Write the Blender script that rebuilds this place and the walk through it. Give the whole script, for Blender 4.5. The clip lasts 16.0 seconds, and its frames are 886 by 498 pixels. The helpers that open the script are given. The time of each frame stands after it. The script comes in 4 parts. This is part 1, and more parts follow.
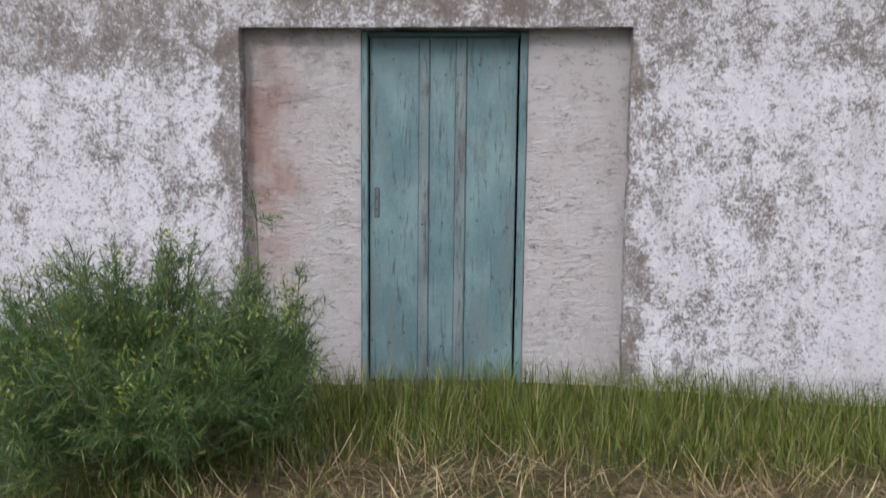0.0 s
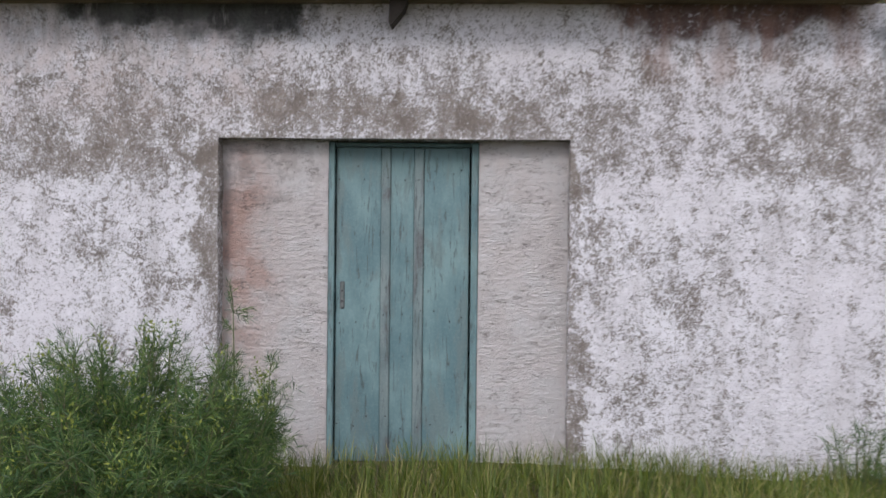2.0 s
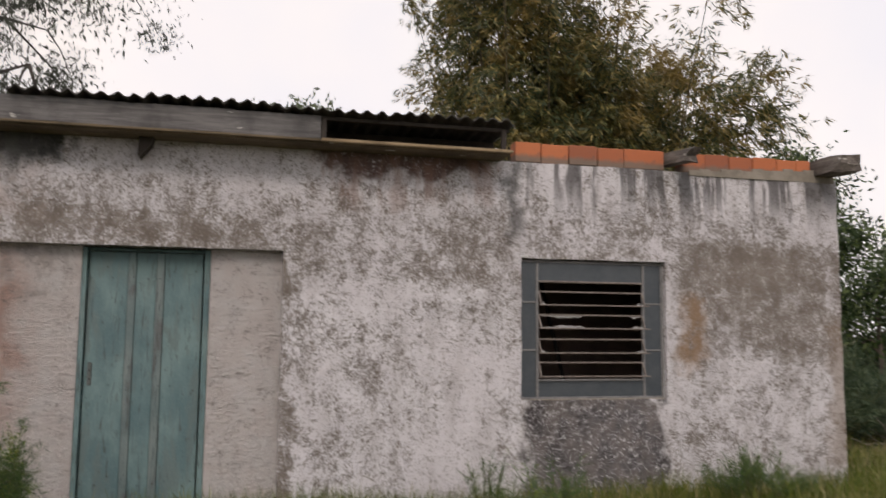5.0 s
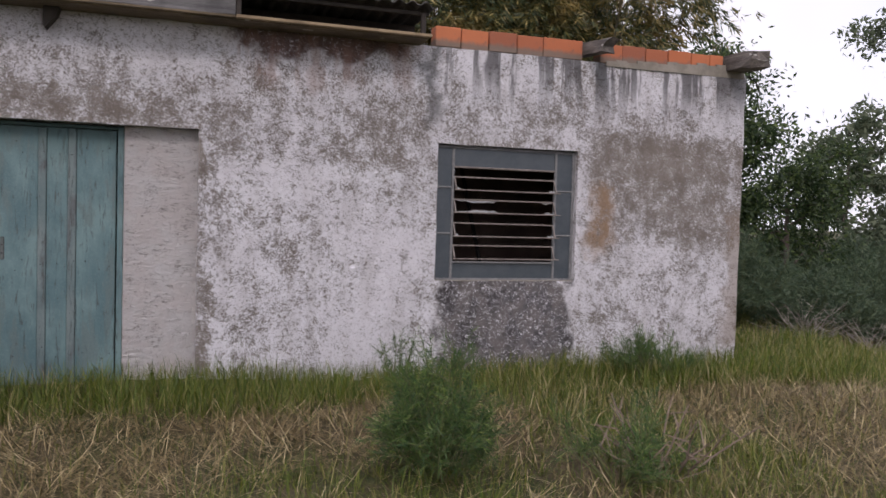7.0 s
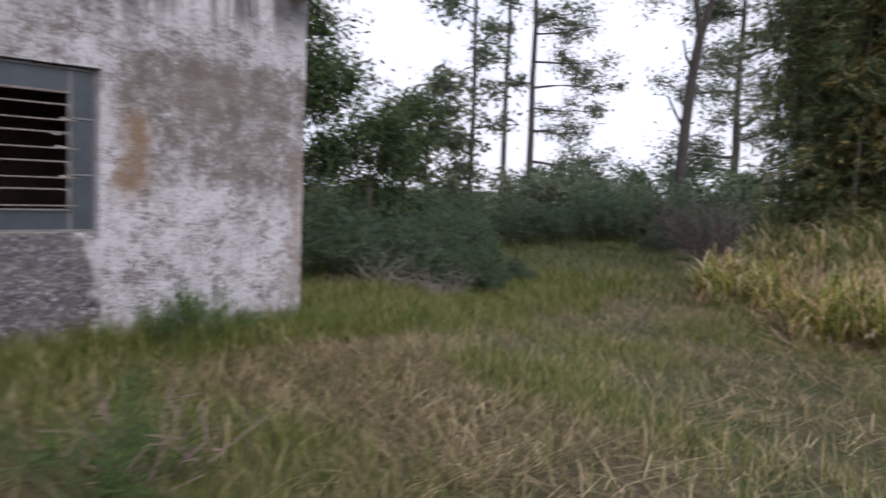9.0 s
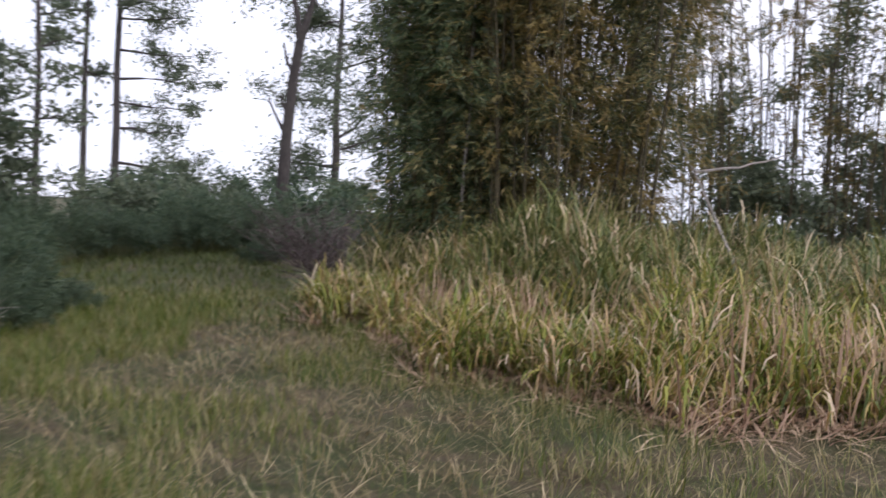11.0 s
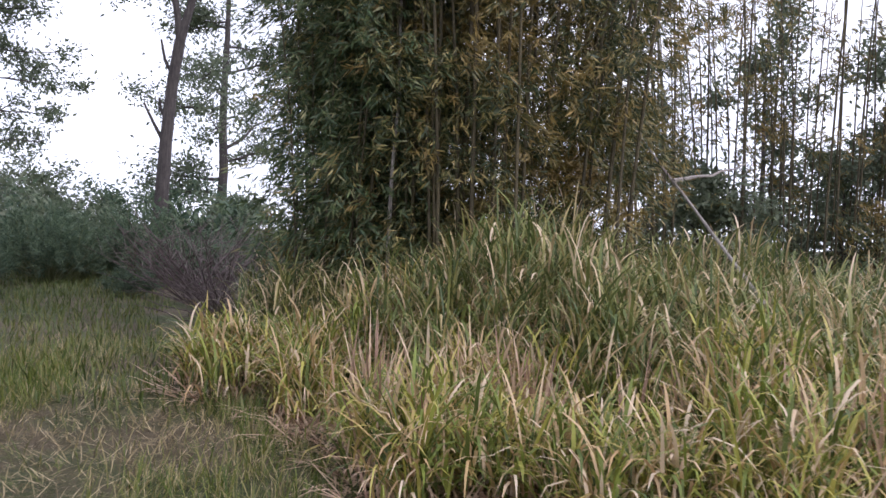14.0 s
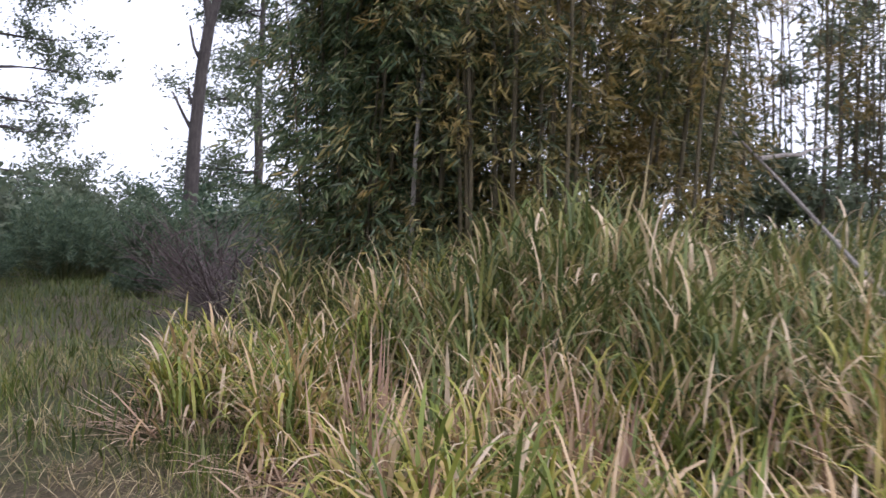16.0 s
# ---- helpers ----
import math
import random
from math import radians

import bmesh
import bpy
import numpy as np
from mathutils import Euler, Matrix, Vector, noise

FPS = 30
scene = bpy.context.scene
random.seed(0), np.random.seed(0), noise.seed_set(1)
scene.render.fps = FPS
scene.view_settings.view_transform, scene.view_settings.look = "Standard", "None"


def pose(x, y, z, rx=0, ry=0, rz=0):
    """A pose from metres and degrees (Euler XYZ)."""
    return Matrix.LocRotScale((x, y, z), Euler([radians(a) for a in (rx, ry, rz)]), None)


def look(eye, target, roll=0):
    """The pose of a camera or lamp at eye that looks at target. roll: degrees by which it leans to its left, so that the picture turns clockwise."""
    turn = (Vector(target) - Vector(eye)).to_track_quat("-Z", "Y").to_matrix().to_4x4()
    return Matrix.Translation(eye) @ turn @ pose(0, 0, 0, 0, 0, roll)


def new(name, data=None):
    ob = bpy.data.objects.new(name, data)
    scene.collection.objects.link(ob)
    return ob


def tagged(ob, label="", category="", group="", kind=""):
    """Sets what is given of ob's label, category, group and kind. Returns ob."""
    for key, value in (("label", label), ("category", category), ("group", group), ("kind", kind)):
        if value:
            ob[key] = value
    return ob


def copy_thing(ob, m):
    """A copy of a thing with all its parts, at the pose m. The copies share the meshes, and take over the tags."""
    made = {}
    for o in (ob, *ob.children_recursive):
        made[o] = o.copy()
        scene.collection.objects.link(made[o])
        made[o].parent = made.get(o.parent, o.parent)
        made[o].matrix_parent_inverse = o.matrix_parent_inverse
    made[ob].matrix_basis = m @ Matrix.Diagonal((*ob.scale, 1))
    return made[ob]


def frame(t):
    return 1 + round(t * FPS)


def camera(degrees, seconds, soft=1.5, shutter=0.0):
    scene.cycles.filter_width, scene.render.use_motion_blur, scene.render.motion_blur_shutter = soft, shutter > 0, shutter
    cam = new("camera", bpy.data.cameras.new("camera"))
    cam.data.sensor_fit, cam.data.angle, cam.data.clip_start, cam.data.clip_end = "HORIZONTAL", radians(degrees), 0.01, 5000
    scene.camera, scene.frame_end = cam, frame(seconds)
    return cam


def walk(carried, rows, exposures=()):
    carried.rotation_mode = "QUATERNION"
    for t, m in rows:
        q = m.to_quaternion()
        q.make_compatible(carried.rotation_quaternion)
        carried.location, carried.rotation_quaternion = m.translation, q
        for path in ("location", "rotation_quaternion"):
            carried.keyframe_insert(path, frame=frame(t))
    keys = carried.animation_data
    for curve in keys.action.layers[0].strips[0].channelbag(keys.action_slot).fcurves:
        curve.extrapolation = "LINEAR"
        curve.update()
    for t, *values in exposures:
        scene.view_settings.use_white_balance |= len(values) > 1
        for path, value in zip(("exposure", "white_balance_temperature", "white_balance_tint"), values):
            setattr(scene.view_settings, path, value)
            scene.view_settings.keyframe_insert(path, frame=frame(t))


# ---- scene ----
# ---------------------------------------------------------------- camera
cam = camera(58.0, 16.0, shutter=0.7)
METRES, EYE, TURN = 11.0, 1.35, 4.2
ROWS = [
    (0.0, 0.0, 0.0, 0.0, 0.07, -6.87, -0.59),
    (0.5, 0.001, -0.0018, 0.0013, 0.23, -4.01, -0.57),
    (1.0, 0.0056, -0.0077, 0.0037, 0.29, -2.17, -0.42),
    (1.5, 0.0076, -0.0183, 0.0058, -0.27, -1.01, -0.44),
    (2.0, 0.0034, -0.0402, 0.0049, -2.39, -0.53, -0.64),
    (2.5, 0.0018, -0.0674, 0.0065, -2.91, 2.01, -0.67),
    (3.0, 0.0067, -0.0976, 0.0064, -3.32, 5.77, -0.56),
    (3.5, 0.0098, -0.1243, 0.0077, -4.75, 6.41, -0.32),
    (4.0, 0.0152, -0.1505, 0.0065, -9.62, 7.25, 0.09),
    (4.2, 0.0175, -0.1585, 0.0062, -12.0, 7.6, 0.2),
    (5.2, 0.0285, -0.188, 0.0045, -18.6, 5.3, -0.8),
    (6.3, 0.0366, -0.2025, 0.0032, -21.2, 0.95, -1.6),
    (6.5, 0.0371, -0.203, 0.0031, -21.59, -0.71, -1.62),
    (7.0, 0.0384, -0.2038, 0.0028, -22.16, -2.2, -1.65),
    (7.5, 0.0459, -0.2057, 0.0008, -25.03, -2.92, -1.43),
    (8.0, 0.0685, -0.1925, -0.0044, -34.44, -3.99, -1.8),
    (8.5, 0.0967, -0.1696, -0.0047, -43.91, -4.17, -2.25),
    (9.0, 0.1361, -0.1484, -0.0084, -49.49, -4.32, -2.26),
    (9.5, 0.1763, -0.127, -0.0093, -56.45, -4.01, -2.51),
    (10.0, 0.2208, -0.1008, -0.0123, -64.48, -3.42, -2.79),
    (10.2, 0.241, -0.092, -0.0124, -67.7, -3.3, -2.85),
    (11.2, 0.347, -0.052, -0.0131, -79.0, -2.2, -2.95),
    (12.3, 0.459, -0.018, -0.0135, -84.0, -1.55, -2.95),
    (12.5, 0.4774, -0.011, -0.0134, -84.51, -1.51, -2.94),
    (13.0, 0.5179, 0.0136, -0.0099, -84.7, -1.29, -3.13),
    (13.5, 0.5669, 0.0286, -0.0153, -83.46, -1.36, -2.77),
    (14.0, 0.5939, 0.0372, -0.0071, -85.06, -1.04, -2.35),
    (14.5, 0.6345, 0.0462, -0.0078, -85.19, -1.21, -2.33),
    (15.0, 0.6741, 0.0512, -0.0083, -85.4, -1.28, -2.06),
    (15.5, 0.7191, 0.0425, -0.008, -84.08, -1.39, -1.8),
    (16.0, 0.7625, 0.0425, -0.0114, -81.92, -1.52, -2.19),
]
EXPOSURES = [(0.0, 0.2, 6350, 17), (1.5, 0.2, 6350, 17), (2.6, 0.15, 6350, 17), (3.4, -0.35, 6600, 13), (4.2, -0.47, 7500, 15), (6.4, -0.4, 6800, 23), (8.0, -0.3, 6350, 21), (10.0, -0.25, 6250, 20), (12.4, 0.06, 6100, 24), (16.0, 0.18, 6000, 24)]
walk(cam, [(t, pose(0, 0, EYE, 0, 0, TURN) @ pose(METRES * x, METRES * y, METRES * z, 90 + pitch, roll, yaw))
           for t, x, y, z, yaw, pitch, roll in ROWS], EXPOSURES)

# ---------------------------------------------------------------- overcast sky and veiled sun
SUN_UP, SUN_ROUND = 38.0, 205.0  # degrees above the horizon, degrees round from +y
world = bpy.data.worlds.new("sky")
scene.world = world
world.use_nodes = True
wn = world.node_tree.nodes
wl = world.node_tree.links
sky = wn.new("ShaderNodeTexSky")
sky.sky_type, sky.sun_disc = "NISHITA", False
sky.sun_elevation, sky.sun_rotation = radians(SUN_UP), radians(SUN_ROUND)
sky_where = wn.new("ShaderNodeTexCoord")
sky_noise = wn.new("ShaderNodeTexNoise")
sky_noise.inputs["Scale"].default_value = 2.2
sky_noise.inputs["Detail"].default_value = 5.0
wl.new(sky_where.outputs["Generated"], sky_noise.inputs["Vector"])
sky_ramp = wn.new("ShaderNodeValToRGB")
sky_ramp.color_ramp.elements[0].position, sky_ramp.color_ramp.elements[0].color = 0.35, (0.82, 0.89, 1.0, 1)
sky_ramp.color_ramp.elements[1].position, sky_ramp.color_ramp.elements[1].color = 0.62, (0.96, 0.98, 1.0, 1)
wl.new(sky_noise.outputs["Fac"], sky_ramp.inputs["Fac"])
sky_scale = wn.new("ShaderNodeVectorMath")
sky_scale.operation = "SCALE"
sky_scale.inputs["Scale"].default_value = 15.0
wl.new(sky_ramp.outputs["Color"], sky_scale.inputs[0])
sky_mix = wn.new("ShaderNodeMix")
sky_mix.data_type = "RGBA"
sky_mix.inputs[0].default_value = 0.9
wl.new(sky.outputs["Color"], sky_mix.inputs[6])
wl.new(sky_scale.outputs["Vector"], sky_mix.inputs[7])
wn["Background"].inputs["Strength"].default_value = 0.1
wl.new(sky_mix.outputs[2], wn["Background"].inputs["Color"])

sun = new("sun", bpy.data.lights.new("sun", "SUN"))
sun.data.energy, sun.data.angle, sun.data.color = 1.5, radians(14), (1.0, 0.96, 0.9)
sun_way = Vector((math.sin(radians(SUN_ROUND)) * math.cos(radians(SUN_UP)), math.cos(radians(SUN_ROUND)) * math.cos(radians(SUN_UP)), math.sin(radians(SUN_UP))))
sun.matrix_world = look(sun_way * 30, (0, 0, 0))


# ---------------------------------------------------------------- materials
class Surface:
    """A node material under construction."""

    def __init__(self, name, roughness=0.8, metallic=0.0):
        self.m = bpy.data.materials.new(name)
        self.m.use_nodes = True
        self.t = self.m.node_tree
        self.bsdf = self.t.nodes["Principled BSDF"]
        self.out = self.t.nodes["Material Output"]
        self.bsdf.inputs["Roughness"].default_value = roughness
        self.bsdf.inputs["Metallic"].default_value = metallic
        self.where = self.t.nodes.new("ShaderNodeTexCoord").outputs["Object"]

    def put(self, value, socket):
        if isinstance(value, bpy.types.NodeSocket):
            self.t.links.new(value, socket)
        elif isinstance(value, tuple):
            socket.default_value = (*value[:3], 1.0) if socket.type == "RGBA" else value
        else:
            socket.default_value = value

    def math(self, op, a, b=0.0, clamp=False):
        n = self.t.nodes.new("ShaderNodeMath")
        n.operation, n.use_clamp = op, clamp
        self.put(a, n.inputs[0])
        self.put(b, n.inputs[1])
        return n.outputs[0]

    def scaled(self, x, y, z):
        n = self.t.nodes.new("ShaderNodeMapping")
        n.inputs["Scale"].default_value = (x, y, z)
        self.t.links.new(self.where, n.inputs["Vector"])
        return n.outputs[0]

    def noise(self, scale, detail=4.0, rough=0.6, vec=None, distort=0.0):
        n = self.t.nodes.new("ShaderNodeTexNoise")
        n.inputs["Scale"].default_value = scale
        n.inputs["Detail"].default_value = detail
        n.inputs["Roughness"].default_value = rough
        n.inputs["Distortion"].default_value = distort
        self.t.links.new(vec or self.where, n.inputs["Vector"])
        return n.outputs["Fac"]

    def voronoi(self, scale, vec=None):
        n = self.t.nodes.new("ShaderNodeTexVoronoi")
        n.inputs["Scale"].default_value = scale
        self.t.links.new(vec or self.where, n.inputs["Vector"])
        return n.outputs["Distance"]

    def axis(self, which):
        n = self.t.nodes.new("ShaderNodeSeparateXYZ")
        self.t.links.new(self.where, n.inputs[0])
        return n.outputs["XYZ".index(which)]

    def step(self, value, low, high):
        n = self.t.nodes.new("ShaderNodeMapRange")
        n.interpolation_type = "SMOOTHSTEP"
        self.put(value, n.inputs["Value"])
        n.inputs["From Min"].default_value, n.inputs["From Max"].default_value = low, high
        return n.outputs["Result"]

    def mix(self, fac, a, b, blend="MIX"):
        n = self.t.nodes.new("ShaderNodeMix")
        n.data_type, n.blend_type = "RGBA", blend
        self.put(fac, n.inputs[0])
        self.put(a, n.inputs[6])
        self.put(b, n.inputs[7])
        return n.outputs[2]

    def ramp(self, fac, *stops):
        n = self.t.nodes.new("ShaderNodeValToRGB")
        while len(n.color_ramp.elements) < len(stops):
            n.color_ramp.elements.new(0.5)
        for e, (p, c) in zip(n.color_ramp.elements, stops):
            e.position, e.color = p, (*c, 1.0)
        self.t.links.new(fac, n.inputs[0])
        return n.outputs[0]

    def island(self):
        return self.t.nodes.new("ShaderNodeNewGeometry").outputs["Random Per Island"]

    def each(self):
        return self.t.nodes.new("ShaderNodeObjectInfo").outputs["Random"]

    def bump(self, height, strength=0.5, distance=0.01):
        n = self.t.nodes.new("ShaderNodeBump")
        n.inputs["Strength"].default_value, n.inputs["Distance"].default_value = strength, distance
        self.t.links.new(height, n.inputs["Height"])
        self.t.links.new(n.outputs[0], self.bsdf.inputs["Normal"])

    def done(self, colour, rough=None):
        self.put(colour, self.bsdf.inputs["Base Color"])
        if rough is not None:
            self.put(rough, self.bsdf.inputs["Roughness"])
        return self.m

    def leafy(self, colour, thin=0.3):
        """Finish as a leaf that lets some light through."""
        self.put(colour, self.bsdf.inputs["Base Color"])
        glow = self.t.nodes.new("ShaderNodeBsdfTranslucent")
        self.put(colour, glow.inputs["Color"])
        both = self.t.nodes.new("ShaderNodeMixShader")
        both.inputs[0].default_value = thin
        self.t.links.new(self.bsdf.outputs[0], both.inputs[1])
        self.t.links.new(glow.outputs[0], both.inputs[2])
        self.t.links.new(both.outputs[0], self.out.inputs["Surface"])
        return self.m


def patch(s, x0, x1, z0, z1, edge=0.12, wobble=None):
    """A ragged-edged patch of the wall, 0 to 1."""
    w = wobble if wobble is not None else s.noise(3.0, 5.0, 0.65)
    off = s.math("MULTIPLY", s.math("SUBTRACT", w, 0.5), 0.55)
    x = s.math("ADD", s.axis("X"), off)
    z = s.math("ADD", s.axis("Z"), off)
    a = s.math("MULTIPLY", s.step(x, x0 - edge, x0 + edge), s.step(x, x1 + edge, x1 - edge))
    b = s.math("MULTIPLY", s.step(z, z0 - edge, z0 + edge), s.step(z, z1 + edge, z1 - edge))
    return s.math("MULTIPLY", a, b)


def wall_material():
    """Flaking whitewash over grey-brown lime render, with mould, rust and drip stains."""
    s = Surface("flaking_whitewash", 0.92)
    x, z = s.axis("X"), s.axis("Z")
    big = s.noise(1.1, 4, 0.6)
    mid = s.noise(6.5, 6, 0.7, s.scaled(1, 1, 0.75))
    fine = s.noise(21.0, 6, 0.78, s.scaled(1.0, 1, 1.25), 1.1)
    grain = s.noise(160.0, 3, 0.7)
    streak = s.noise(6.0, 5, 0.65, s.scaled(1, 1, 0.22))
    wob = s.noise(3.0, 5, 0.65)
    bare = s.mix(s.step(mid, 0.35, 0.65), (0.23, 0.195, 0.17), (0.34, 0.30, 0.27))
    bare = s.mix(s.math("MULTIPLY", s.step(grain, 0.5, 0.75), 0.5), bare, (0.16, 0.14, 0.125))
    paint = s.mix(s.step(big, 0.35, 0.65), (0.93, 0.92, 0.96), (0.87, 0.85, 0.89))
    paint = s.mix(s.math("MULTIPLY", s.step(streak, 0.45, 0.75), 0.45), paint, (0.52, 0.49, 0.48))
    # how much paint is left: thick below the ragged line at 1.8 m, thin wash above it
    line = s.math("ADD", z, s.math("MULTIPLY", s.math("SUBTRACT", s.noise(9.0, 4, 0.6), 0.5), 0.16))
    low = s.step(line, 1.84, 1.77)
    high = s.step(line, 2.15, 2.75)
    keep = s.math("ADD", s.math("MULTIPLY", low, 0.15), s.math("MULTIPLY", high, 0.17))
    keep = s.math("ADD", keep, s.math("MULTIPLY", s.math("SUBTRACT", fine, 0.5), 1.5))
    keep = s.math("ADD", keep, s.math("MULTIPLY", s.math("SUBTRACT", mid, 0.5), 1.15))
    keep = s.math("ADD", keep, s.math("MULTIPLY", s.math("SUBTRACT", big, 0.5), 0.8))
    speck = s.noise(75.0, 4, 0.75, s.scaled(1, 1, 0.8), 0.8)
    keep = s.math("ADD", keep, s.math("MULTIPLY", s.math("SUBTRACT", speck, 0.5), 1.5))
    right_low = patch(s, 4.15, 6.3, -0.5, 1.18, 0.06, wob)
    right_top = patch(s, 4.15, 6.3, 1.18, 2.2, 0.08, wob)
    keep = s.math("SUBTRACT", keep, s.math("MULTIPLY", right_low, 0.05))
    keep = s.math("SUBTRACT", keep, s.math("MULTIPLY", right_top, 0.23))
    band = patch(s, -1.3, 0.6, 2.03, 2.28, 0.10, wob)
    keep = s.math("SUBTRACT", keep, s.math("MULTIPLY", band, 0.14))
    for x0, x1 in ((-1.60, -1.40), (0.60, 0.755)):
        jamb = patch(s, x0, x1, -0.5, 2.0, 0.05, wob)
        keep = s.math("SUBTRACT", keep, s.math("MULTIPLY", jamb, 0.28))
    flake = s.step(keep, -0.01, 0.03)
    wash = s.mix(0.6, bare, (0.62, 0.59, 0.59))
    base = s.mix(s.math("MULTIPLY", s.step(keep, -0.3, -0.05), 0.75), bare, wash)
    colour = s.mix(flake, base, paint)
    # stains, after dark pits that colour in the small shadows of the relief
    pits = s.step(s.noise(52.0, 4, 0.65, s.scaled(0.8, 1, 1.3), 1.0), 0.575, 0.625)
    colour = s.mix(s.math("MULTIPLY", pits, 0.7), colour, (0.17, 0.15, 0.14))
    pink = s.math("MULTIPLY", patch(s, -3.0, -1.1, 2.2, 2.9, 0.2, wob), s.step(mid, 0.4, 0.6))
    colour = s.mix(s.math("MULTIPLY", pink, 0.35), colour, (0.55, 0.40, 0.34))
    sill = patch(s, 2.72, 4.02, -0.5, 0.86, 0.05, wob)
    sill = s.math("MULTIPLY", sill, s.step(s.math("ADD", s.math("MULTIPLY", fine, 0.5), s.math("MULTIPLY", speck, 0.5)), 0.59, 0.52))
    colour = s.mix(s.math("MULTIPLY", sill, 0.88), colour, s.mix(s.step(mid, 0.4, 0.6), (0.05, 0.045, 0.05), (0.12, 0.10, 0.09)))
    ochre = s.math("MULTIPLY", patch(s, 4.2, 4.42, 1.12, 1.75, 0.09, wob), s.step(mid, 0.3, 0.5))
    colour = s.mix(s.math("MULTIPLY", ochre, 0.85), colour, (0.40, 0.25, 0.14))
    ochre_b = patch(s, 5.72, 6.2, 0.2, 1.55, 0.07, wob)
    colour = s.mix(s.math("MULTIPLY", ochre_b, 0.55), colour, (0.34, 0.25, 0.18))
    mould = s.math("MULTIPLY", patch(s, -2.5, -0.9, 2.70, 3.2, 0.08, wob), s.step(streak, 0.28, 0.42))
    colour = s.mix(s.math("MULTIPLY", mould, 0.92), colour, (0.035, 0.04, 0.04))
    grey_run = s.math("MULTIPLY", patch(s, -3.2, -1.2, 2.45, 3.2, 0.15, wob), s.step(streak, 0.4, 0.65))
    colour = s.mix(s.math("MULTIPLY", grey_run, 0.4), colour, (0.24, 0.25, 0.24))
    rust = s.math("MULTIPLY", patch(s, 0.95, 2.35, 2.70, 3.2, 0.05, wob), s.step(fine, 0.38, 0.46))
    colour = s.mix(s.math("MULTIPLY", rust, 0.9), colour, (0.11, 0.045, 0.032))
    rust_run = s.math("MULTIPLY", patch(s, 0.9, 2.5, 2.5, 3.2, 0.12, wob), s.step(streak, 0.42, 0.62))
    colour = s.mix(s.math("MULTIPLY", rust_run, 0.5), colour, (0.42, 0.25, 0.2))
    comb = s.noise(7.5, 3, 0.6, s.scaled(1, 1, 0.1))
    drips = s.math("MULTIPLY", s.step(comb, 0.48, 0.56), patch(s, 2.62, 5.9, 2.55, 3.2, 0.26, streak))
    colour = s.mix(s.math("MULTIPLY", drips, 0.85), colour, (0.12, 0.115, 0.12))
    first = patch(s, 2.56, 2.68, 2.2, 3.2, 0.06, wob)
    colour = s.mix(s.math("MULTIPLY", first, 0.75), colour, (0.13, 0.13, 0.13))
    h = s.math("ADD", s.math("MULTIPLY", flake, 0.5), s.math("ADD", s.math("MULTIPLY", fine, 0.9), s.math("MULTIPLY", speck, 0.5)))
    s.bump(h, 1.0, 0.03)
    return s.done(colour)


def infill_material():
    """Rough newer render with faint block courses, off-white and pink."""
    s = Surface("rough_pink_render", 0.93)
    mid = s.noise(4.0, 5, 0.6)
    fine = s.noise(26.0, 6, 0.8, s.scaled(1, 1, 2.1), 1.2)
    grain = s.noise(150.0, 3, 0.7)
    colour = s.mix(s.step(mid, 0.35, 0.65), (0.93, 0.87, 0.85), (0.95, 0.92, 0.91))
    flush = s.math("MULTIPLY", patch(s, -1.6, -1.2, 0.6, 1.95, 0.22), s.step(mid, 0.3, 0.6))
    colour = s.mix(s.math("MULTIPLY", flush, 0.85), colour, (0.68, 0.42, 0.34))
    top = patch(s, -1.6, -0.9, 1.6, 2.2, 0.2)
    colour = s.mix(s.math("MULTIPLY", s.math("MULTIPLY", top, s.step(s.noise(11.0, 5, 0.7), 0.42, 0.58)), 0.4), colour, (0.42, 0.36, 0.33))
    # grooves and pits darkened in colour, for the shadows of the coarse relief
    groove = s.math("ABSOLUTE", s.math("SUBTRACT", s.noise(13.0, 4, 0.6, s.scaled(0.6, 1, 2.6), 0.8), 0.5))
    groove = s.math("MULTIPLY", s.step(groove, 0.020, 0.006), s.step(s.noise(7.0, 4, 0.6), 0.47, 0.60))
    colour = s.mix(s.math("MULTIPLY", groove, 0.75), colour, (0.30, 0.24, 0.22))
    pit = s.step(s.noise(34.0, 3, 0.6, s.scaled(1, 1, 1.6), 0.6), 0.64, 0.68)
    colour = s.mix(s.math("MULTIPLY", pit, 0.6), colour, (0.36, 0.29, 0.27))
    spot = s.step(s.noise(15.0, 4, 0.6), 0.68, 0.73)
    colour = s.mix(s.math("MULTIPLY", spot, 0.45), colour, (0.25, 0.22, 0.21))
    course = s.math("SINE", s.math("ADD", s.math("MULTIPLY", s.axis("Z"), 62.0), s.math("MULTIPLY", mid, 14.0)))
    h = s.math("ADD", s.math("MULTIPLY", fine, -1.1), s.math("MULTIPLY", grain, 0.3))
    h = s.math("SUBTRACT", h, s.math("ADD", s.math("MULTIPLY", s.step(course, 0.9, 1.0), 0.12), s.math("MULTIPLY", groove, 0.4)))
    s.bump(h, 1.0, 0.06)
    return s.done(colour)


